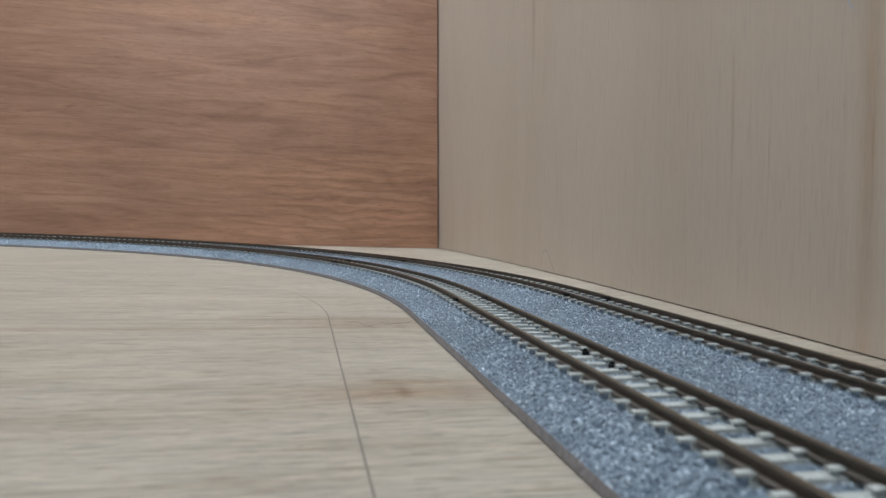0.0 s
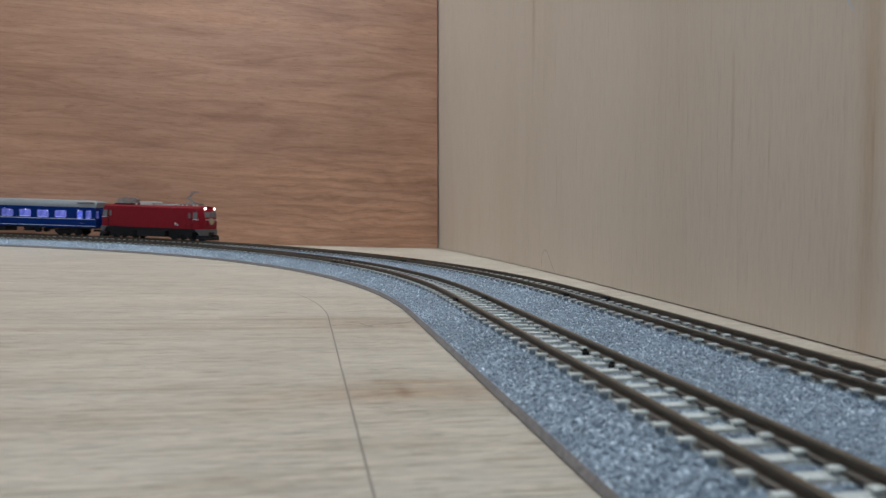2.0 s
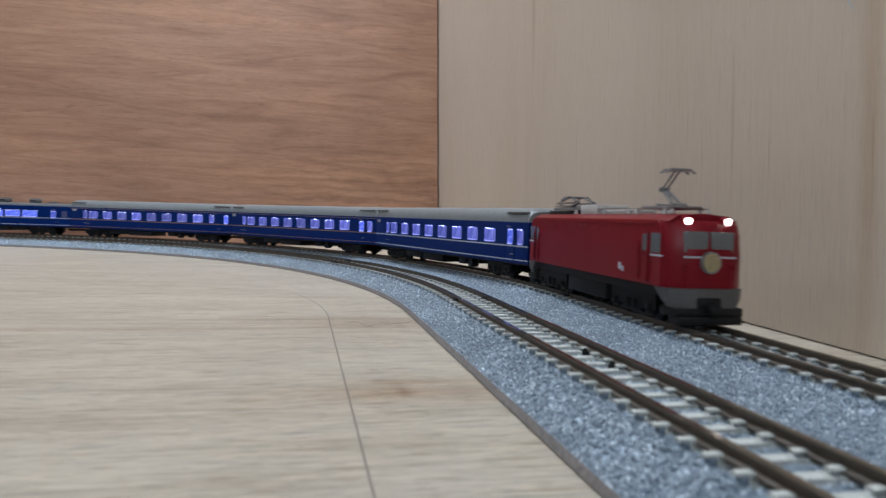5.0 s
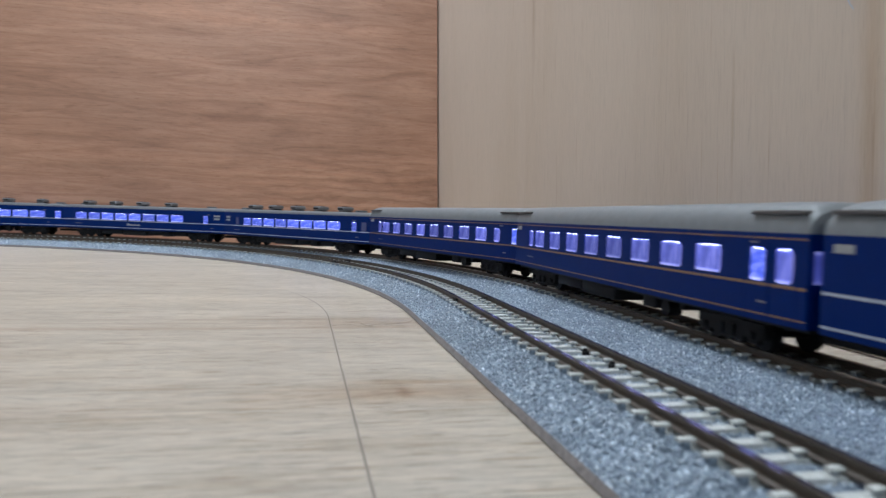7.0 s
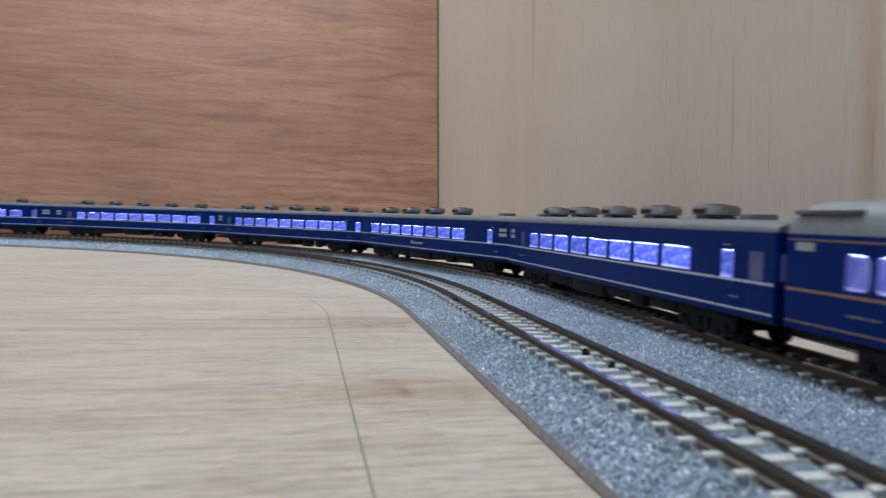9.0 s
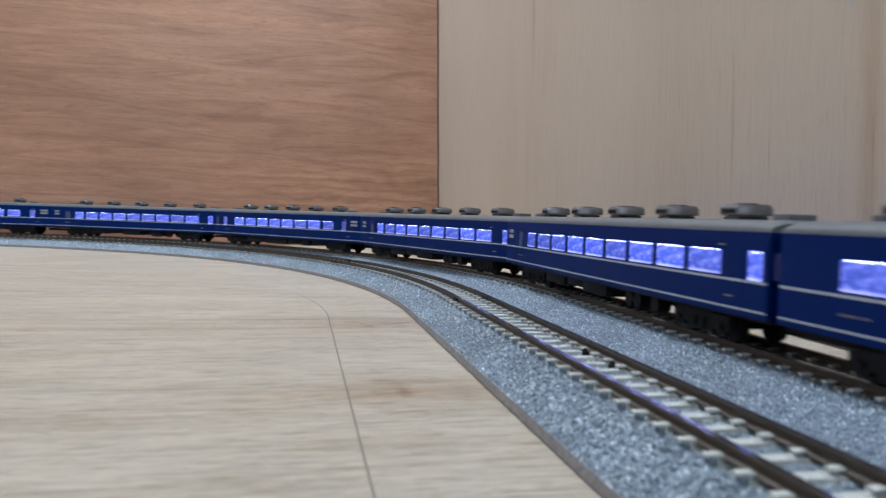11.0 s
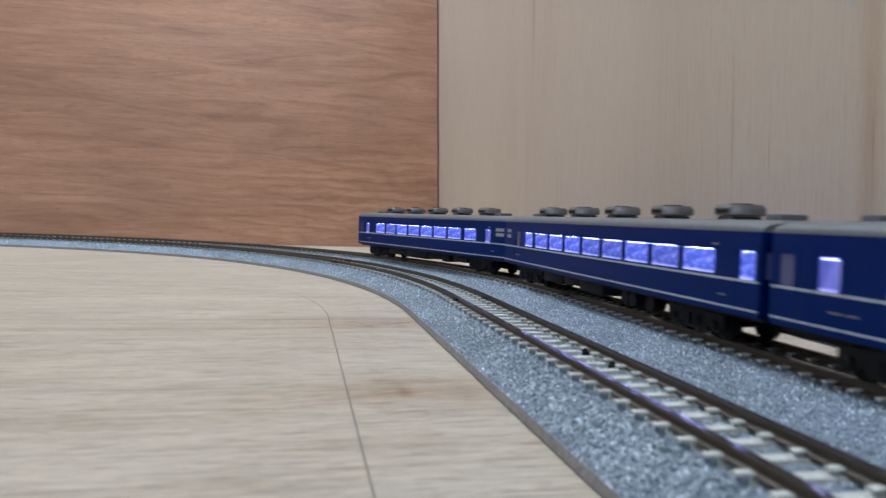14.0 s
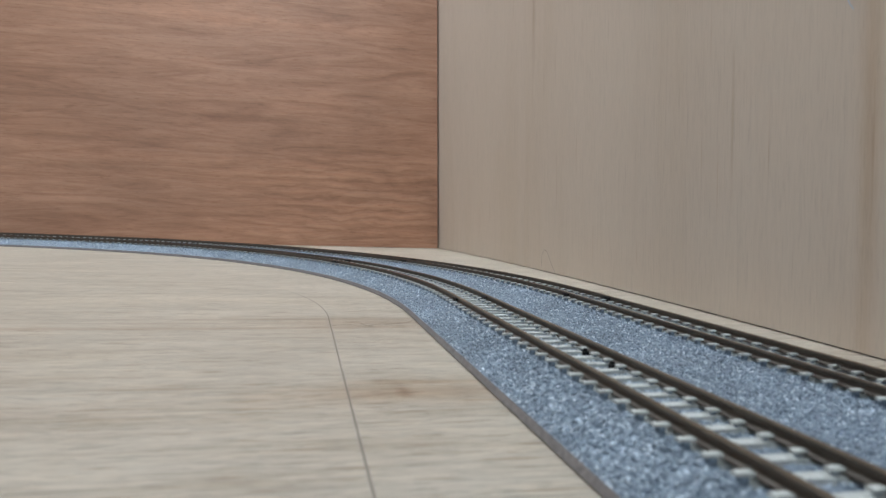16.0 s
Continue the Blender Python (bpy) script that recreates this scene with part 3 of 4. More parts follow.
def pane(name, x, y, z, w, h, mat, parent):
    key = (round(w, 5), round(h, 5), mat.name)
    if key not in PANES:
        PANES[key] = pane_mesh(w, h, mat)
    return bare(name, PANES[key], parent, (x, y, z))


def disc(bm, x, y, z, r, half, n=20):
    rod(bm, (x, y - half, z), (x, y + half, z), r, n)


def bogie(parent, x, base=0.0140, high=0.0050):
    th = new("bogie")
    th.parent = parent
    th.location = (x, 0, 0)
    bm = bmesh.new()
    for y in (-1, 1):
        a, b = sorted((y * 0.0062, y * 0.0074))
        add_box(bm, -base / 2 - 0.0024, base / 2 + 0.0024, a, b, 0.0022, high)
        add_box(bm, -0.0042, 0.0042, a, b, 0.0012, 0.0052)
        for w in (-base / 2, base / 2):
            add_box(bm, w - 0.0014, w + 0.0014, a, b + 0.0003 * y if y > 0 else b, 0.0014, 0.0046)
            rod(bm, (w, y * 0.0070, 0.0028), (w, y * 0.0082, 0.0028), 0.0008, 8)
        rod(bm, (-0.0015, y * 0.0078, 0.0018), (-0.0015, y * 0.0078, 0.0040), 0.0005, 6)
        rod(bm, (0.0015, y * 0.0078, 0.0018), (0.0015, y * 0.0078, 0.0040), 0.0005, 6)
    add_box(bm, -0.0020, 0.0020, -0.0062, 0.0062, 0.0030, 0.0058)
    part("bogie_frame", bm, GREY_UNDER, th)
    for w in (-base / 2, base / 2):
        bm = bmesh.new()
        for y in (-0.0045, 0.0045):
            disc(bm, w, y, 0.0028, 0.0028, 0.0006)
            disc(bm, w, y * 0.86, 0.0028, 0.0032, 0.0002)
        rod(bm, (w, -0.005, 0.0028), (w, 0.005, 0.0028), 0.0005)
        part("wheelset", bm, BLACK, th)
    return th


# millimetres forward of the coach's middle: first window, pitch, width and count, odd windows, doors, vent plates, roof coolers
COACH_KINDS = {
    "low": (-47.6, 12.25, 10.9, 7, [(39.2, 48.2)], [(54.6, 58.4, "pale"), (-60.0, -55.8, "pale"), (-68.4, -65.0, "dim")], [(62.2, 67.4)], (-43.0, -21.4, 0.5, 22.0, 43.2)),
    "low_back": (-38.4, 12.27, 11.0, 7, [(-47.8, -39.6)], [(55.6, 59.6, "lit"), (63.3, 67.4, "dim"), (-57.0, -53.0, "dim")], [(-67.2, -63.0)], (-48.0, -26.2, -3.8, 18.0, 39.8)),
    "low_late": (-58.0, 12.05, 10.4, 8, [], [(53.2, 57.2, "lit")], [(61.8, 66.6)], (-54.5, -30.0, -5.8, 19.0)),
    "low_nine": (-38.7, 12.2, 10.9, 8, [(-48.5, -40.8)], [(64.6, 68.8, "lit"), (-57.6, -53.0, "dim")], [(-67.2, -63.0)], (-47.5, -22.6, 2.0, 26.4, 51.0)),
    "arched": (-38.2, 13.05, 8.5, 7, [(-57.0, -52.6), (-51.2, -42.6)], [(56.5, 60.5, "lit"), (62.8, 67.0, "pale")], [], ()),
    "end_door": (-40.0, 13.15, 8.4, 7, [(-58.6, -54.2), (-53.2, -44.4), (52.3, 56.6)], [(64.2, 68.0, "lit")], [], ()),
}
HALF_L = 0.0702
PIVOT = 0.0485


def coach(label, style):
    """style: 'low' with roof coolers and broad windows, 'arched' with a high roof and narrow windows; stripe colour apart."""
    kind, stripe = style
    low = kind.startswith("low")
    th = tagged(new("sleeping_coach"), label, "model coach", "coaches of the train")
    WZ0, WZ1 = (z_up(0.01985), z_up(0.0244)) if low else (z_up(0.0201), z_up(0.0252))
    zm, zh = (WZ0 + WZ1) / 2, WZ1 - WZ0
    first, pitch, width, count, odd, door_list, vents, coolers = COACH_KINDS[kind]
    wins = [(0.001 * a, 0.001 * b) for a, b in odd] + [(0.001 * (first + pitch * q), 0.001 * (first + pitch * q + width)) for q in range(count)]
    doors = [(0.001 * a, 0.001 * b) for a, b, c in door_list]
    rise = 0.0022 if low else 0.0053
    lit = LIT if low else LIT_PALE
    door_lit = [{"lit": LIT, "pale": LIT_PALE, "dim": DIM}[c] for a, b, c in door_list]
    holes = [(a, b, WZ0, WZ1) for a, b in wins] + [(a, b, WZ0 - 0.0004, WZ1 + 0.0002) for a, b in doors]
    bm = bmesh.new()
    for y in (-HALF_W, HALF_W):
        side_panel(bm, y, -HALF_L, HALF_L, Z_BOTTOM, Z_EAVE, holes, 0.0006, 0.0004 if low else 0.0007)
    for x in (-HALF_L, HALF_L):
        bm.faces.new([bm.verts.new((x, y, z)) for y, z in ((-HALF_W, Z_BOTTOM), (HALF_W, Z_BOTTOM), (HALF_W, Z_EAVE), (-HALF_W, Z_EAVE))])
    bm.faces.new([bm.verts.new((x, y, Z_BOTTOM)) for x, y in ((-HALF_L, -HALF_W), (HALF_L, -HALF_W), (HALF_L, HALF_W), (-HALF_L, HALF_W))])
    part("body", bm, BLUE, th)
    bm = bmesh.new()
    ends = [(-HALF_L, 0.72), (-HALF_L + 0.0008, 0.88), (-HALF_L + 0.0022, 0.97), (-HALF_L + 0.0045, 1.0), (HALF_L - 0.0045, 1.0), (HALF_L - 0.0022, 0.97), (HALF_L - 0.0008, 0.88), (HALF_L, 0.72)]
    loft(bm, [roof_section(x, rise * k) for x, k in ends], closed=True)
    roof = part("roof", bm, SILVER if low else SILVER_PALE, th, "silver grey roof")
    for y in (-HALF_W, HALF_W):
        out = math.copysign(1, y)
        for z, t in ((Z_UP, 0.00022), (Z_LOW, 0.00018)):
            a, b = sorted((y, y + out * 0.00006))
            if stripe is GOLD and z == Z_LOW:
                t = 0.00012
            part("stripe", box(-HALF_L + 0.0002, HALF_L - 0.0002, a, b, z - t, z + t), stripe, th)
        if stripe is GOLD:
            a, b = sorted((y, y + out * 0.00006))
            part("stripe", box(-HALF_L + 0.0002, HALF_L - 0.0002, a, b, z_up(0.0269), z_up(0.02712)), stripe, th)
        for a, b in wins:
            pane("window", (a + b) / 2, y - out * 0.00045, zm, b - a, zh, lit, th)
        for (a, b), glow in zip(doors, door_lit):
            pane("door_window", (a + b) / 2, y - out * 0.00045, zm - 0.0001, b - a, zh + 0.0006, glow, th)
        # strip added under the head of each lit window, glowing down for rail glints
        for (a, b), glow in [(q, lit) for q in wins] + list(zip(doors, door_lit)):
            if glow is not DIM:
                p0, p1 = sorted((y - out * 0.00024, y - out * 0.00003))
                part("led_strip", box(a + 0.0008, b - 0.0008, p0, p1, WZ1 - 0.00005, WZ1 - 0.00003), GLINT, th)
        if low:
            for u, w in vents:
                for z in (WZ1 + 0.0002, WZ1 - 0.0017):
                    a, b = sorted((y, y + out * 0.00008))
                    part("vent_plate", box(0.001 * u, 0.001 * w, a, b, z - 0.0006, z + 0.0006), LIGHTGREY, th)
        else:
            a, b = sorted((y, y + out * 0.00008))
            part("sign_plate", box(-0.0682, -0.0645, a, b, WZ1 + 0.0001, WZ1 + 0.0014), LIGHTGREY, th)
        p0, p1 = sorted((y, y + out * 0.00006))
        for x, z, w in ((-0.0560, z_up(0.0165), 0.0016), (-0.0530, z_up(0.0165), 0.0009), (0.0600, z_up(0.0162), 0.0011), (0.0575, WZ1 + 0.0010, 0.0010)):
            part("marking", box(x - w, x + w, p0, p1, z - 0.00016, z + 0.00016), STEEL, th)
        # door outlines
        for a, b in doors:
            for x in (a - 0.0009, b + 0.0009):
                p0, p1 = sorted((y, y + out * 0.00007))
                part("door_seam", box(x - 0.00012, x + 0.00012, p0, p1, Z_BOTTOM + 0.0004, WZ1 + 0.0010), BLUE, th)
    # roof gear
    if low:
        top = Z_EAVE + rise
        for x in [0.001 * q for q in coolers]:
            bm = bmesh.new()
            loft(bm, [[(x + a * k, b * k * 1.05, top + z) for a, b in ((-0.0035, -0.0024), (-0.0025, -0.0040), (0.0025, -0.0040), (0.0035, -0.0024), (0.0035, 0.0024), (0.0025, 0.0040), (-0.0025, 0.0040), (-0.0035, 0.0024))]
                      for k, z in ((0.74, -0.0008), (0.74, 0.0007), (0.98, 0.0009), (0.98, 0.0023), (0.84, 0.0030))])
            ac = part("roof_cooler", bm, COOLER, th)
            part("cooler_foot", box(x - 0.0026, x + 0.0026, -0.0031, 0.0031, top - 0.0008, top + 0.0005), GREY_UNDER, ac)
            for e in (-1, 1):
                part("cooler_louvre", box(x - 0.0021, x + 0.0021, min(e * 0.00400, e * 0.00415), max(e * 0.00400, e * 0.00415), top + 0.0012, top + 0.0020), GREY_UNDER, ac)
            bm = bmesh.new()
            rod(bm, (x, 0, top + 0.0028), (x, 0, top + 0.0032), 0.0022, 18)
            part("fan_grille", bm, GREY_UNDER, ac)
        for x, w, h in (((0.0640 if kind == "low_nine" else 0.0530), 0.0020, 0.0011), (-0.0580, 0.0018, 0.0010)):
            part("roof_hatch", box(x - w, x + w, -0.0030, 0.0030, top - 0.0008, top + h, 0.0003), SILVER, roof)
    else:
        for e in (-1, 1):
            for y in (-1, 1):
                a, b = sorted((y * 0.0060, y * 0.0098))
                p, q = sorted((e * 0.0565, e * 0.0690))
                part("roof_step", box(p, q, a, b, Z_EAVE + 0.0030, Z_EAVE + 0.0037, 0.0002), CAB_GREY, th)
    # under the floor
    if kind == "low_nine":
        gear = ((-0.0365, -0.0215, 0.0026, 0.0070), (-0.0205, -0.0090, 0.0032, 0.0066), (-0.0080, 0.0065, 0.0024, 0.0072), (0.0270, 0.0285, 0.0040, 0.0060))
    elif low:
        gear = ((-0.0365, -0.0180, 0.0026, 0.0070), (-0.0170, 0.0030, 0.0022, 0.0072), (0.0045, 0.0160, 0.0030, 0.0066), (0.0172, 0.0235, 0.0024, 0.0070), (0.0262, 0.0372, 0.0030, 0.0068))
    else:
        gear = ((-0.0365, -0.0190, 0.0026, 0.0070), (-0.0180, 0.0020, 0.0022, 0.0072), (0.0156, 0.0212, 0.0028, 0.0068), (0.0300, 0.0318, 0.0038, 0.0060))
    for x0, x1, z0, y0 in gear:
        part("equipment_box", box(x0, x1, -y0, y0, z0, Z_BOTTOM, 0.0003), GREY_UNDER, th)
    part("floor_frame", box(-HALF_L + 0.001, HALF_L - 0.001, -0.0080, 0.0080, Z_BOTTOM - 0.0008, Z_BOTTOM - 0.00005), BLACK, th)
    for x in ((0.0180, 0.0220, 0.0300) if kind == "low_nine" else (0.0255,) if not low else ()):
        for y in (-0.0052, 0.0052):
            bm = bmesh.new()
            disc(bm, x, y, 0.0036, 0.0018, 0.0016, 14)
            part("air_tank", bm, GREY_UNDER, th)
    for e in (-1, 1):
        x = e * HALF_L
        bm = bmesh.new()
        add_box(bm, min(x, x + e * 0.0016), max(x, x + e * 0.0016), -0.0042, 0.0042, Z_BOTTOM + 0.0012, Z_EAVE - 0.0012, 0.0005)
        part("gangway", bm, BLUE, th)
        bm = bmesh.new()
        add_box(bm, min(x - e * 0.006, x + e * 0.0030), max(x - e * 0.006, x + e * 0.0030), -0.0012, 0.0012, 0.0032, 0.0048)
        part("coupler", bm, BLACK, th)
        for y in (-1, 1):
            part("end_window", box(min(x, x + e * 0.0001), max(x, x + e * 0.0001), y * 0.0070 - 0.0016, y * 0.0070 + 0.0016, WZ0, WZ1), LIT_PALE if not low else DIM, th)
    bogie(th, PIVOT), bogie(th, -PIVOT)
    return th


def locomotive():
    th = tagged(new("electric_locomotive"), "red model electric locomotive with one raised pantograph and lit headlights", "model locomotive")
    hl, hw, zb, zt = 0.0454, 0.0096, z_up(0.0152), z_up(0.0297)
    bm = bmesh.new()
    def ring(z, k, w=hw):
        nose = 0.0030
        return [(hl - nose - k, -w, z), (hl - k, -w * 0.62, z), (hl - k, w * 0.62, z), (hl - nose - k, w, z),
                (-hl + nose + k, w, z), (-hl + k, w * 0.62, z), (-hl + k, -w * 0.62, z), (-hl + nose + k, -w, z)]
    belt = zb + 0.0068
    loft(bm, [ring(zb, 0.0), ring(belt, 0.0), ring(zt - 0.0012, 0.0012), ring(zt, 0.0022, hw * 0.97)])
    bmesh.ops.bevel(bm, geom=[e for e in bm.edges if abs(e.verts[0].co.z - e.verts[1].co.z) > 0.001], offset=0.0006, segments=2, affect="EDGES")
    body = part("body", bm, RED, th, "red painted body")
    bm = bmesh.new()
    loft(bm, [[(x, y * k, z) for y, z in ((-hw * 0.96, zt - 0.0002), (-hw * 0.7, zt + 0.0011), (0, zt + 0.0016), (hw * 0.7, zt + 0.0011), (hw * 0.96, zt - 0.0002))] for x, k in ((-hl + 0.003, 0.9), (-hl + 0.006, 1), (hl - 0.006, 1), (hl - 0.003, 0.9))])
    part("roof", bm, RED, th)
    for e in (-1, 1):
        q = pose(0, 0, 0, 0, 0, 0 if e > 0 else 180)
        def put(name, bm, mat, label=""):
            bmesh.ops.transform(bm, matrix=q, verts=bm.verts)
            return part(name, bm, mat, th, label)
        for y in (-0.0031, 0.0031):
            bm = box(hl - 0.0016, hl - 0.0003, y - 0.0028, y + 0.0028, belt + 0.0007, belt + 0.0054, 0.0003)
            put("windscreen", bm, GLASS)
            bm = bmesh.new()
            rod(bm, (hl - 0.0050, y * 1.55, zt - 0.0001), (hl - 0.0014, y * 1.55, zt - 0.0001), 0.0011, 14)
            put("lamp_housing", bm, RED)
            bm = bmesh.new()
            rod(bm, (hl - 0.0014, y * 1.55, zt - 0.0001), (hl - 0.0011, y * 1.55, zt - 0.0001), 0.00068, 14)
            put("headlight", bm, HEAD if e > 0 else GLASS)
            bm = bmesh.new()
            rod(bm, (hl - 0.0003, y * 1.7, belt - 0.0022), (hl + 0.0002, y * 1.7, belt - 0.0022), 0.0007, 10)
            put("tail_lamp", bm, RED)
        bm = bmesh.new()
        loft(bm, [[(hl - b, -w, z), (hl + 0.0001 - n, -w, z), (hl + 0.0003, -w * 0.7, z), (hl + 0.0003, w * 0.7, z), (hl + 0.0001 - n, w, z), (hl - b, w, z)]
                  for z, b, w, n in ((zb - 0.0048, 0.0030, hw * 0.78, 0.0012), (zb - 0.0026, 0.0046, hw * 0.90, 0.0014), (zb - 0.0001, 0.0072, hw * 0.94, 0.0016))])
        put("cab_skirt", bm, CAB_GREY, "grey lower cab apron")
        put("coupler_pocket", box(hl - 0.002, hl + 0.0006, -0.0028, 0.0028, zb - 0.0046, zb - 0.0020, 0.0003), BLACK)
        for y in (-1, 1):
            bm = bmesh.new()
            rod(bm, (hl - 0.0085, y * (hw + 0.0004), zb + 0.001), (hl - 0.0085, y * (hw + 0.0004), belt + 0.0030), 0.00018, 6)
            rod(bm, (hl - 0.0125, y * (hw + 0.0004), zb + 0.001), (hl - 0.0125, y * (hw + 0.0004), belt + 0.0030), 0.00018, 6)
            put("handrail", bm, RED)
            bm = box(hl - 0.0092, hl - 0.0088, y * hw - 0.00012, y * hw + 0.00012, zb + 0.0004, belt + 0.0052)
            put("door_seam", bm, BLACK)
        put("snow_plough", box(hl - 0.0030, hl + 0.0014, -hw * 0.80, hw * 0.80, 0.0006, 0.0024, 0.0004), BLACK)
        put("coupler", box(hl - 0.002, hl + 0.0034, -0.0012, 0.0012, 0.0030, 0.0050, 0.0003), BLACK)
        put("buffer_beam", box(hl - 0.0060, hl + 0.0006, -hw * 0.84, hw * 0.86, 0.0022, 0.0042, 0.0004), BLACK)
        put("front_stripe", box(hl - 0.0002, hl + 0.0001, -0.0062, 0.0062, belt - 0.0003, belt + 0.0001), WHITE)
        for y in (-1, 1):
            a, b = sorted((y * hw, y * (hw + 0.0001)))
            put("cab_side_window", box(hl - 0.0078, hl - 0.0040, a, b, belt + 0.0005, belt + 0.0048), GLASS)
            put("cab_door_window", box(hl - 0.0115, hl - 0.0098, a, b, belt + 0.0006, belt + 0.0044), GLASS)
            put("side_stripe", box(hl - 0.0080, hl - 0.0028, a, b, belt - 0.0003, belt + 0.0001), WHITE)
    bm = bmesh.new()
    rod(bm, (hl - 0.0002, 0, belt - 0.0012), (hl + 0.0006, 0, belt - 0.0012), 0.0024, 24)
    sign = part("head_sign", bm, STEEL, th, "round head sign")
    bm = bmesh.new()
    rod(bm, (hl + 0.0006, 0, belt - 0.0012), (hl + 0.0008, 0, belt - 0.0012), 0.0020, 24)
    part("sign_face", bm, LACQUER, sign)
    for y in (-1, 1):
        a, b = sorted((y * hw, y * (hw + 0.0001)))
        for k in range(2):
            part("badge", box(0.0225 + k * 0.0015, 0.0237 + k * 0.0013, a, b, zb + 0.0024 - k * 0.0004, zb + 0.0040 - k * 0.0008), WHITE, th)
        for k in range(6):
            part("side_grille", box(-0.024 + k * 0.0075, -0.0185 + k * 0.0075, a, b, zt - 0.0032, zt - 0.0016), RED, th)
        part("rain_gutter", box(-hl + 0.005, hl - 0.005, min(y * hw, y * (hw + 0.0002)), max(y * hw, y * (hw + 0.0002)), zt - 0.0010, zt - 0.0007), RED, th)
    part("underframe", box(-0.0125, 0.0125, -0.0078, 0.0078, 0.0020, zb, 0.0004), GREY_UNDER, th)
    part("floor", box(-hl + 0.004, hl - 0.004, -0.0082, 0.0082, zb - 0.0022, zb), BLACK, th)
    for x in (-0.0262, 0.0262):
        part("motor_cover", box(x - 0.0100, x + 0.0100, -0.0050, 0.0050, 0.0012, zb - 0.0004), BLACK, th)
    # roof gear
    zr = zt + 0.0014
    part("roof_plinth", box(-0.0350, -0.0195, -0.0060, 0.0060, zr - 0.0010, zr + 0.0009, 0.0003), GREY_UNDER, th)
    part("roof_cover", box(-0.0120, -0.0010, -0.0050, 0.0050, zr - 0.0004, zr + 0.0026, 0.0003), GEAR, th)
    part("roof_cover", box(0.0035, 0.0150, -0.0042, 0.0042, zr - 0.0004, zr + 0.0011, 0.0003), GEAR, th)
    for x in (-0.034, -0.030, -0.024, -0.016, 0.003, 0.017, 0.021, 0.034, 0.037):
        for y in (-0.0045, 0.0045):
            bm = bmesh.new()
            rod(bm, (x, y, zr - 0.001), (x, y, zr + 0.0012), 0.0005, 8)
            rod(bm, (x, y, zr), (x, y, zr + 0.0004), 0.0008, 8)
            part("insulator", bm, GEAR, th)
    bm = bmesh.new()
    for y in (-0.0045, 0.0045):
        rod(bm, (-0.034, y, zr + 0.0013), (0.037, y, zr + 0.0013), 0.00016, 6)
    part("roof_wire", bm, STEEL, th)
    def pantograph(x, up):
        bm = bmesh.new()
        add = lambda a, b, r=0.00034: rod(bm, a, b, r, 6)
        base = zr + 0.0016
        k = 0.0060 if up else 0.0075
        for y in (-0.0040, 0.0040):
            add((x - k, y, base), (x + k, y, base), 0.0004)
            if not up:
                for z in (0.0008, 0.0018):
                    add((x - k + z, y, base + z), (x + k - z, y, base + z), 0.0003)
        for d in (-k, 0.0, k):
            add((x + d, -0.0040, base), (x + d, 0.0040, base), 0.0004)
        for d in (-0.0035, 0.0035):
            rod(bm, (x + d, -0.0016, base + 0.0003), (x + d, 0.0016, base + 0.0003), 0.0008, 8)
        if up:
            knee, top, tx = base + 0.0044, base + 0.0088, x + 0.0022
            for y in (-0.0006, 0.0006):
                add((x + 0.0035, y * 2, base), (x - 0.0034, y, knee), 0.00036)
                add((x - 0.0034, y, knee), (tx, y, top), 0.00026)
            rod(bm, (x - 0.0034, -0.0012, knee), (x - 0.0034, 0.0012, knee), 0.0006, 8)
            add((x + 0.0015, 0, base), (x - 0.0022, 0, knee - 0.0004), 0.0003)
        else:
            knee, top, tx = base + 0.0020, base + 0.0036, x
            for d in (-1, 1):
                for y in (-0.0030, 0.0030):
                    add((x + d * 0.0015, y, base), (x + d * 0.0080, y * 0.8, knee), 0.0004)
                    add((x + d * 0.0080, y * 0.8, knee), (x + d * 0.0010, y * 0.7, top))
        w = 0.0026 if up else 0.0034
        add_box(bm, tx - 0.0016, tx + 0.0016, -w, w, top - 0.0003, top + 0.0002)
        for d in (-0.0013, 0.0013):
            add((tx + d, -w, top), (tx + d, w, top), 0.00036)
            for y in (-1, 1):
                add((tx + d, y * w, top), (tx + d, y * (w + 0.0011), top - 0.0008), 0.00026)
        part("pantograph", bm, STEEL, th, "raised pantograph" if up else "folded pantograph")
    pantograph(0.0290, True)
    pantograph(-0.0270, False)
    bogie(th, 0.0260, 0.0165, 0.0078), bogie(th, -0.0260, 0.0165, 0.0078)
    return th


LOCO = locomotive()
HIGH_WHITE = coach("blue sleeping coach with high roof, white stripes and lit windows", ("arched", WHITE))
HIGH_GOLD = coach("blue sleeping coach with high roof, gold stripes and lit windows", ("arched", GOLD))
DOOR_END = coach("blue high-roofed coach with gold stripes and end doors", ("end_door", GOLD))
TEXT = "blue sleeping coach with roof coolers, white stripes and lit windows"
LOW, BACK, LATE, NINE = [coach(TEXT, (k, WHITE)) for k in ("low", "low_back", "low_late", "low_nine")]
AWAY = pose(0, 0, 0)
COACHES = [HIGH_WHITE, HIGH_GOLD, DOOR_END, BACK, LATE, NINE, copy_thing(NINE, AWAY), copy_thing(LOW, AWAY), copy_thing(NINE, AWAY), LOW]

for y in (-1, 1):
    for x0, x1, z0, z1 in ((-0.0112, -0.0095, 0.0160, 0.0174), (-0.0090, -0.0063, 0.0160, 0.0169), (-0.0058, -0.0031, 0.0160, 0.0169), (-0.0026, 0.0001, 0.0160, 0.0169)):
        part("emblem_bar", box(x0, x1, min(y * HALF_W, y * (HALF_W + 0.00007)), max(y * HALF_W, y * (HALF_W + 0.00007)), z_up(z0), z_up(z1)), LIGHTGREY, LATE)

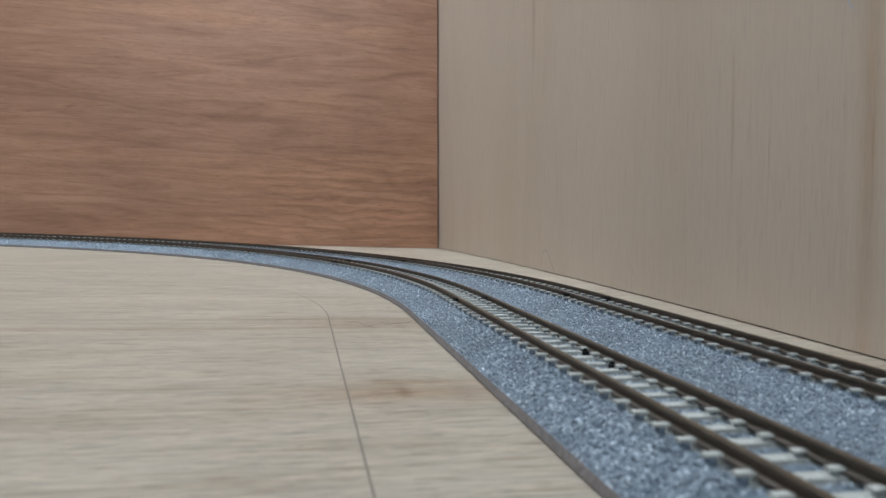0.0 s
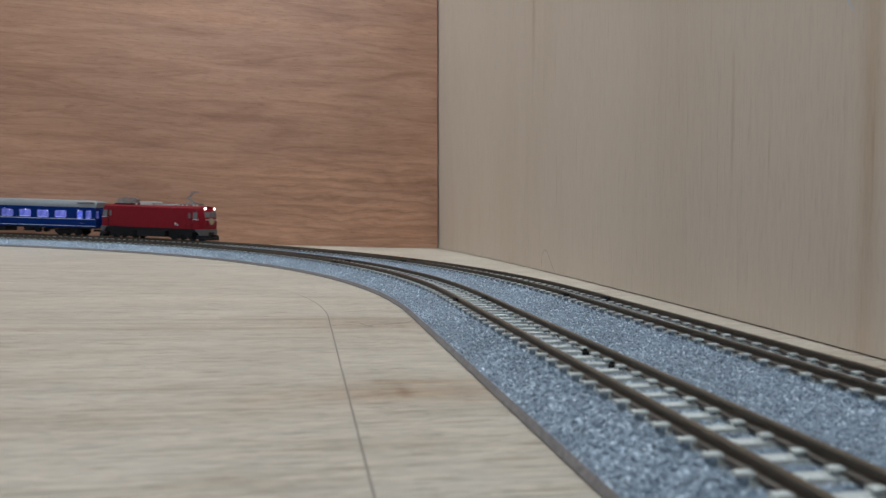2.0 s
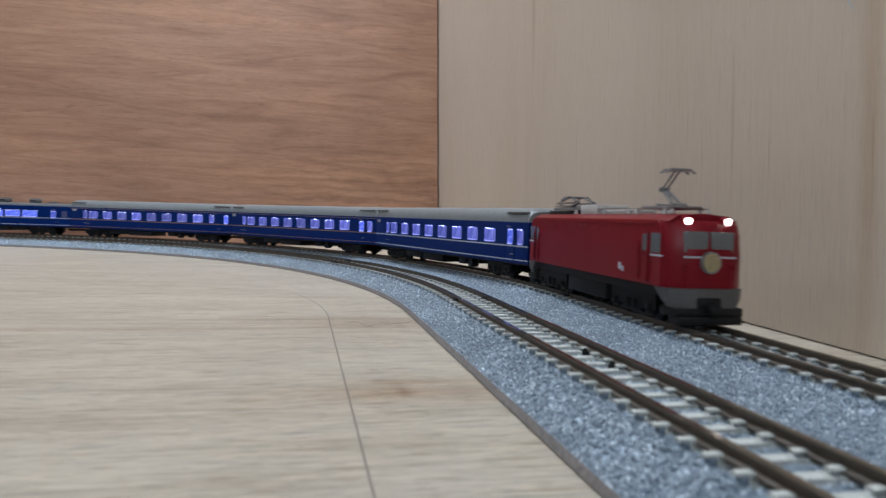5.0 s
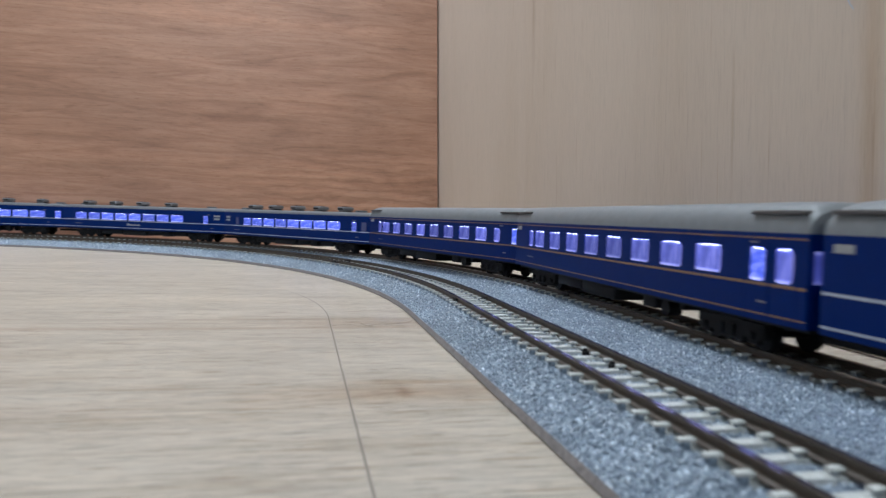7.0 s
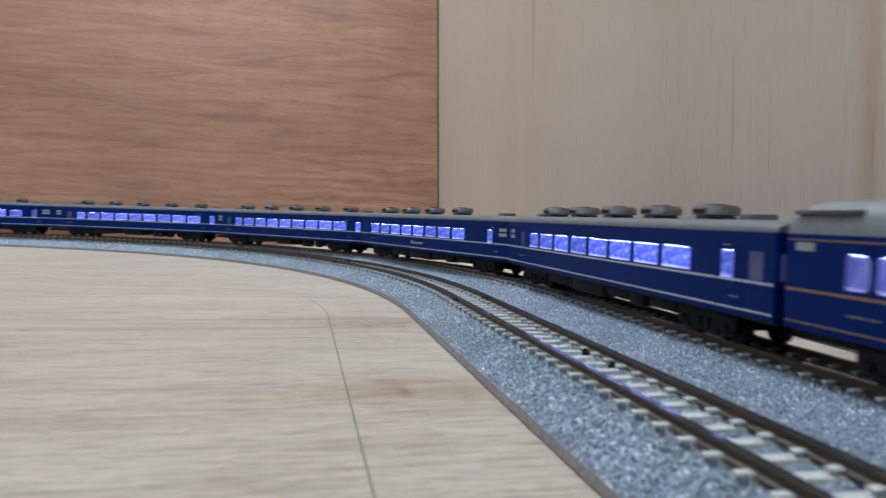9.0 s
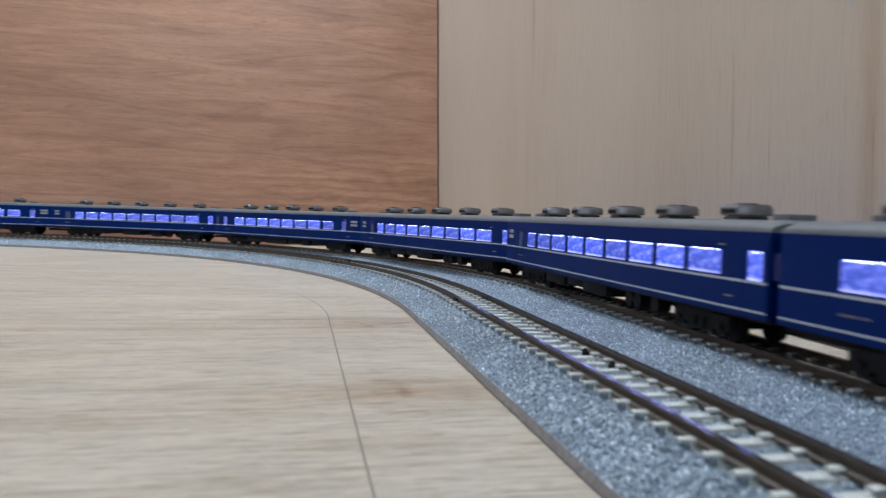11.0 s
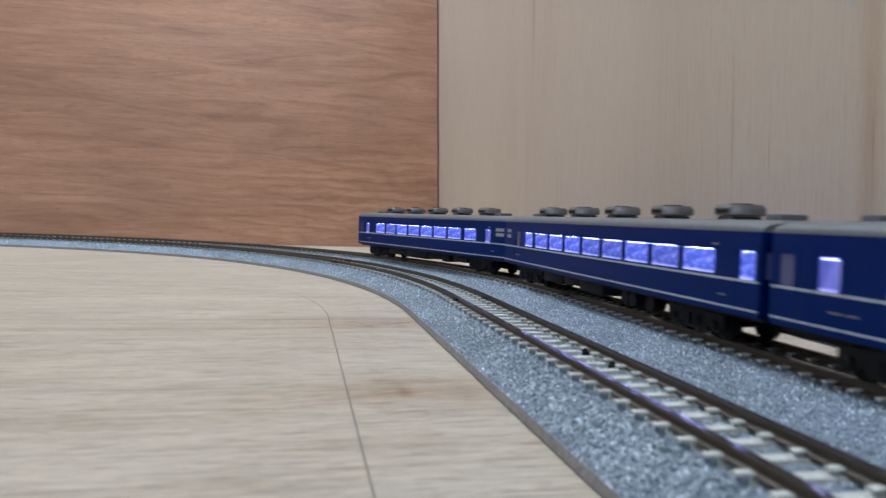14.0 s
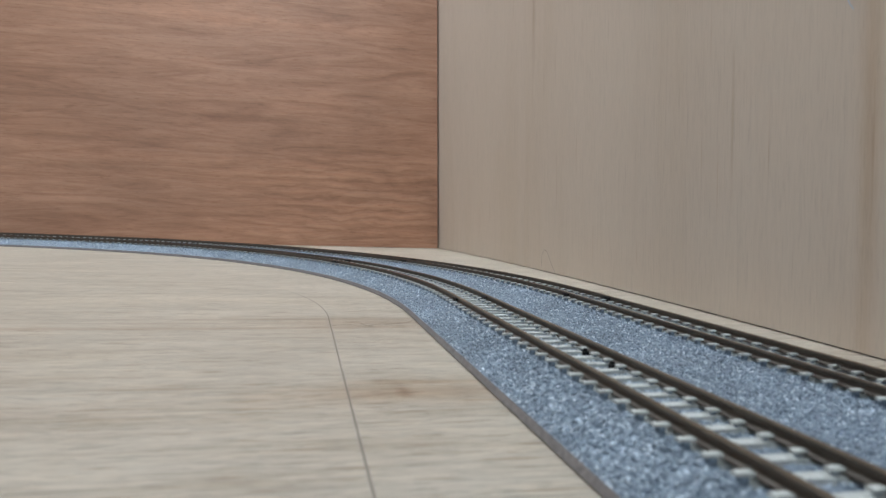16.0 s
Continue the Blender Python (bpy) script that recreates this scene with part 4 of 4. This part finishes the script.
lay_sleepers(OUTER, 0.0, -0.16, 0.60, -0.05867)
lay_sleepers(INNER, SPACE, -0.16, 0.60, -0.10032)

# ---- movement ----
KNOT_T = (0.0, 1.0, 2.0, 3.0, 4.0, 6.5, 7.5, 8.5, 9.0, 11.5, 12.0, 12.5, 13.0, 14.0, 14.5, 15.0, 15.5, 16.0)
KNOT_G = (0.7143, 0.5796, 0.4450, 0.3100, 0.1750, -0.1750, -0.3145, -0.4537, -0.5241, -0.8806, -0.9507, -1.0190, -1.0898, -1.2376, -1.3132, -1.3915, -1.4730, -1.5565)


def joint(t):
    """Way along the track of the joint behind the locomotive."""
    n = len(KNOT_T)
    slope = [(KNOT_G[min(i + 1, n - 1)] - KNOT_G[max(i - 1, 0)]) / (KNOT_T[min(i + 1, n - 1)] - KNOT_T[max(i - 1, 0)]) for i in range(n)]
    i = max(k for k in range(n - 1) if KNOT_T[k] <= t)
    h = KNOT_T[i + 1] - KNOT_T[i]
    u = (t - KNOT_T[i]) / h
    return ((2 * u ** 3 - 3 * u * u + 1) * KNOT_G[i] + (u ** 3 - 2 * u * u + u) * h * slope[i]
            + (3 * u * u - 2 * u ** 3) * KNOT_G[i + 1] + (u ** 3 - u * u) * h * slope[i + 1])


def ride(th, behind, pivot):
    rows, turns = [], [[], []]
    for i in range(65):
        t = i * 0.25
        s = joint(t) + behind - 0.0008
        f, b = track(s - pivot), track(s + pivot)
        a = math.atan2(f[1] - b[1], f[0] - b[0])
        rows.append((t, pose((f[0] + b[0]) / 2, (f[1] + b[1]) / 2, RAIL, 0, 0, math.degrees(a))))
        for k, q in enumerate((f, b)):
            way = q[2] - math.pi / 2
            turns[k].append((t, pose(pivot if k == 0 else -pivot, 0, 0, 0, 0, math.degrees((way - a + math.pi) % math.tau - math.pi))))
    walk(th, rows)
    for ob, r in zip([c for c in th.children if c.name.startswith("bogie")], turns):
        walk(ob, r)


def motions():
    ride(LOCO, -0.0506, 0.0260)
    for k, th in enumerate(COACHES):
        ride(th, (k + 0.5) * L, PIVOT)


motions()
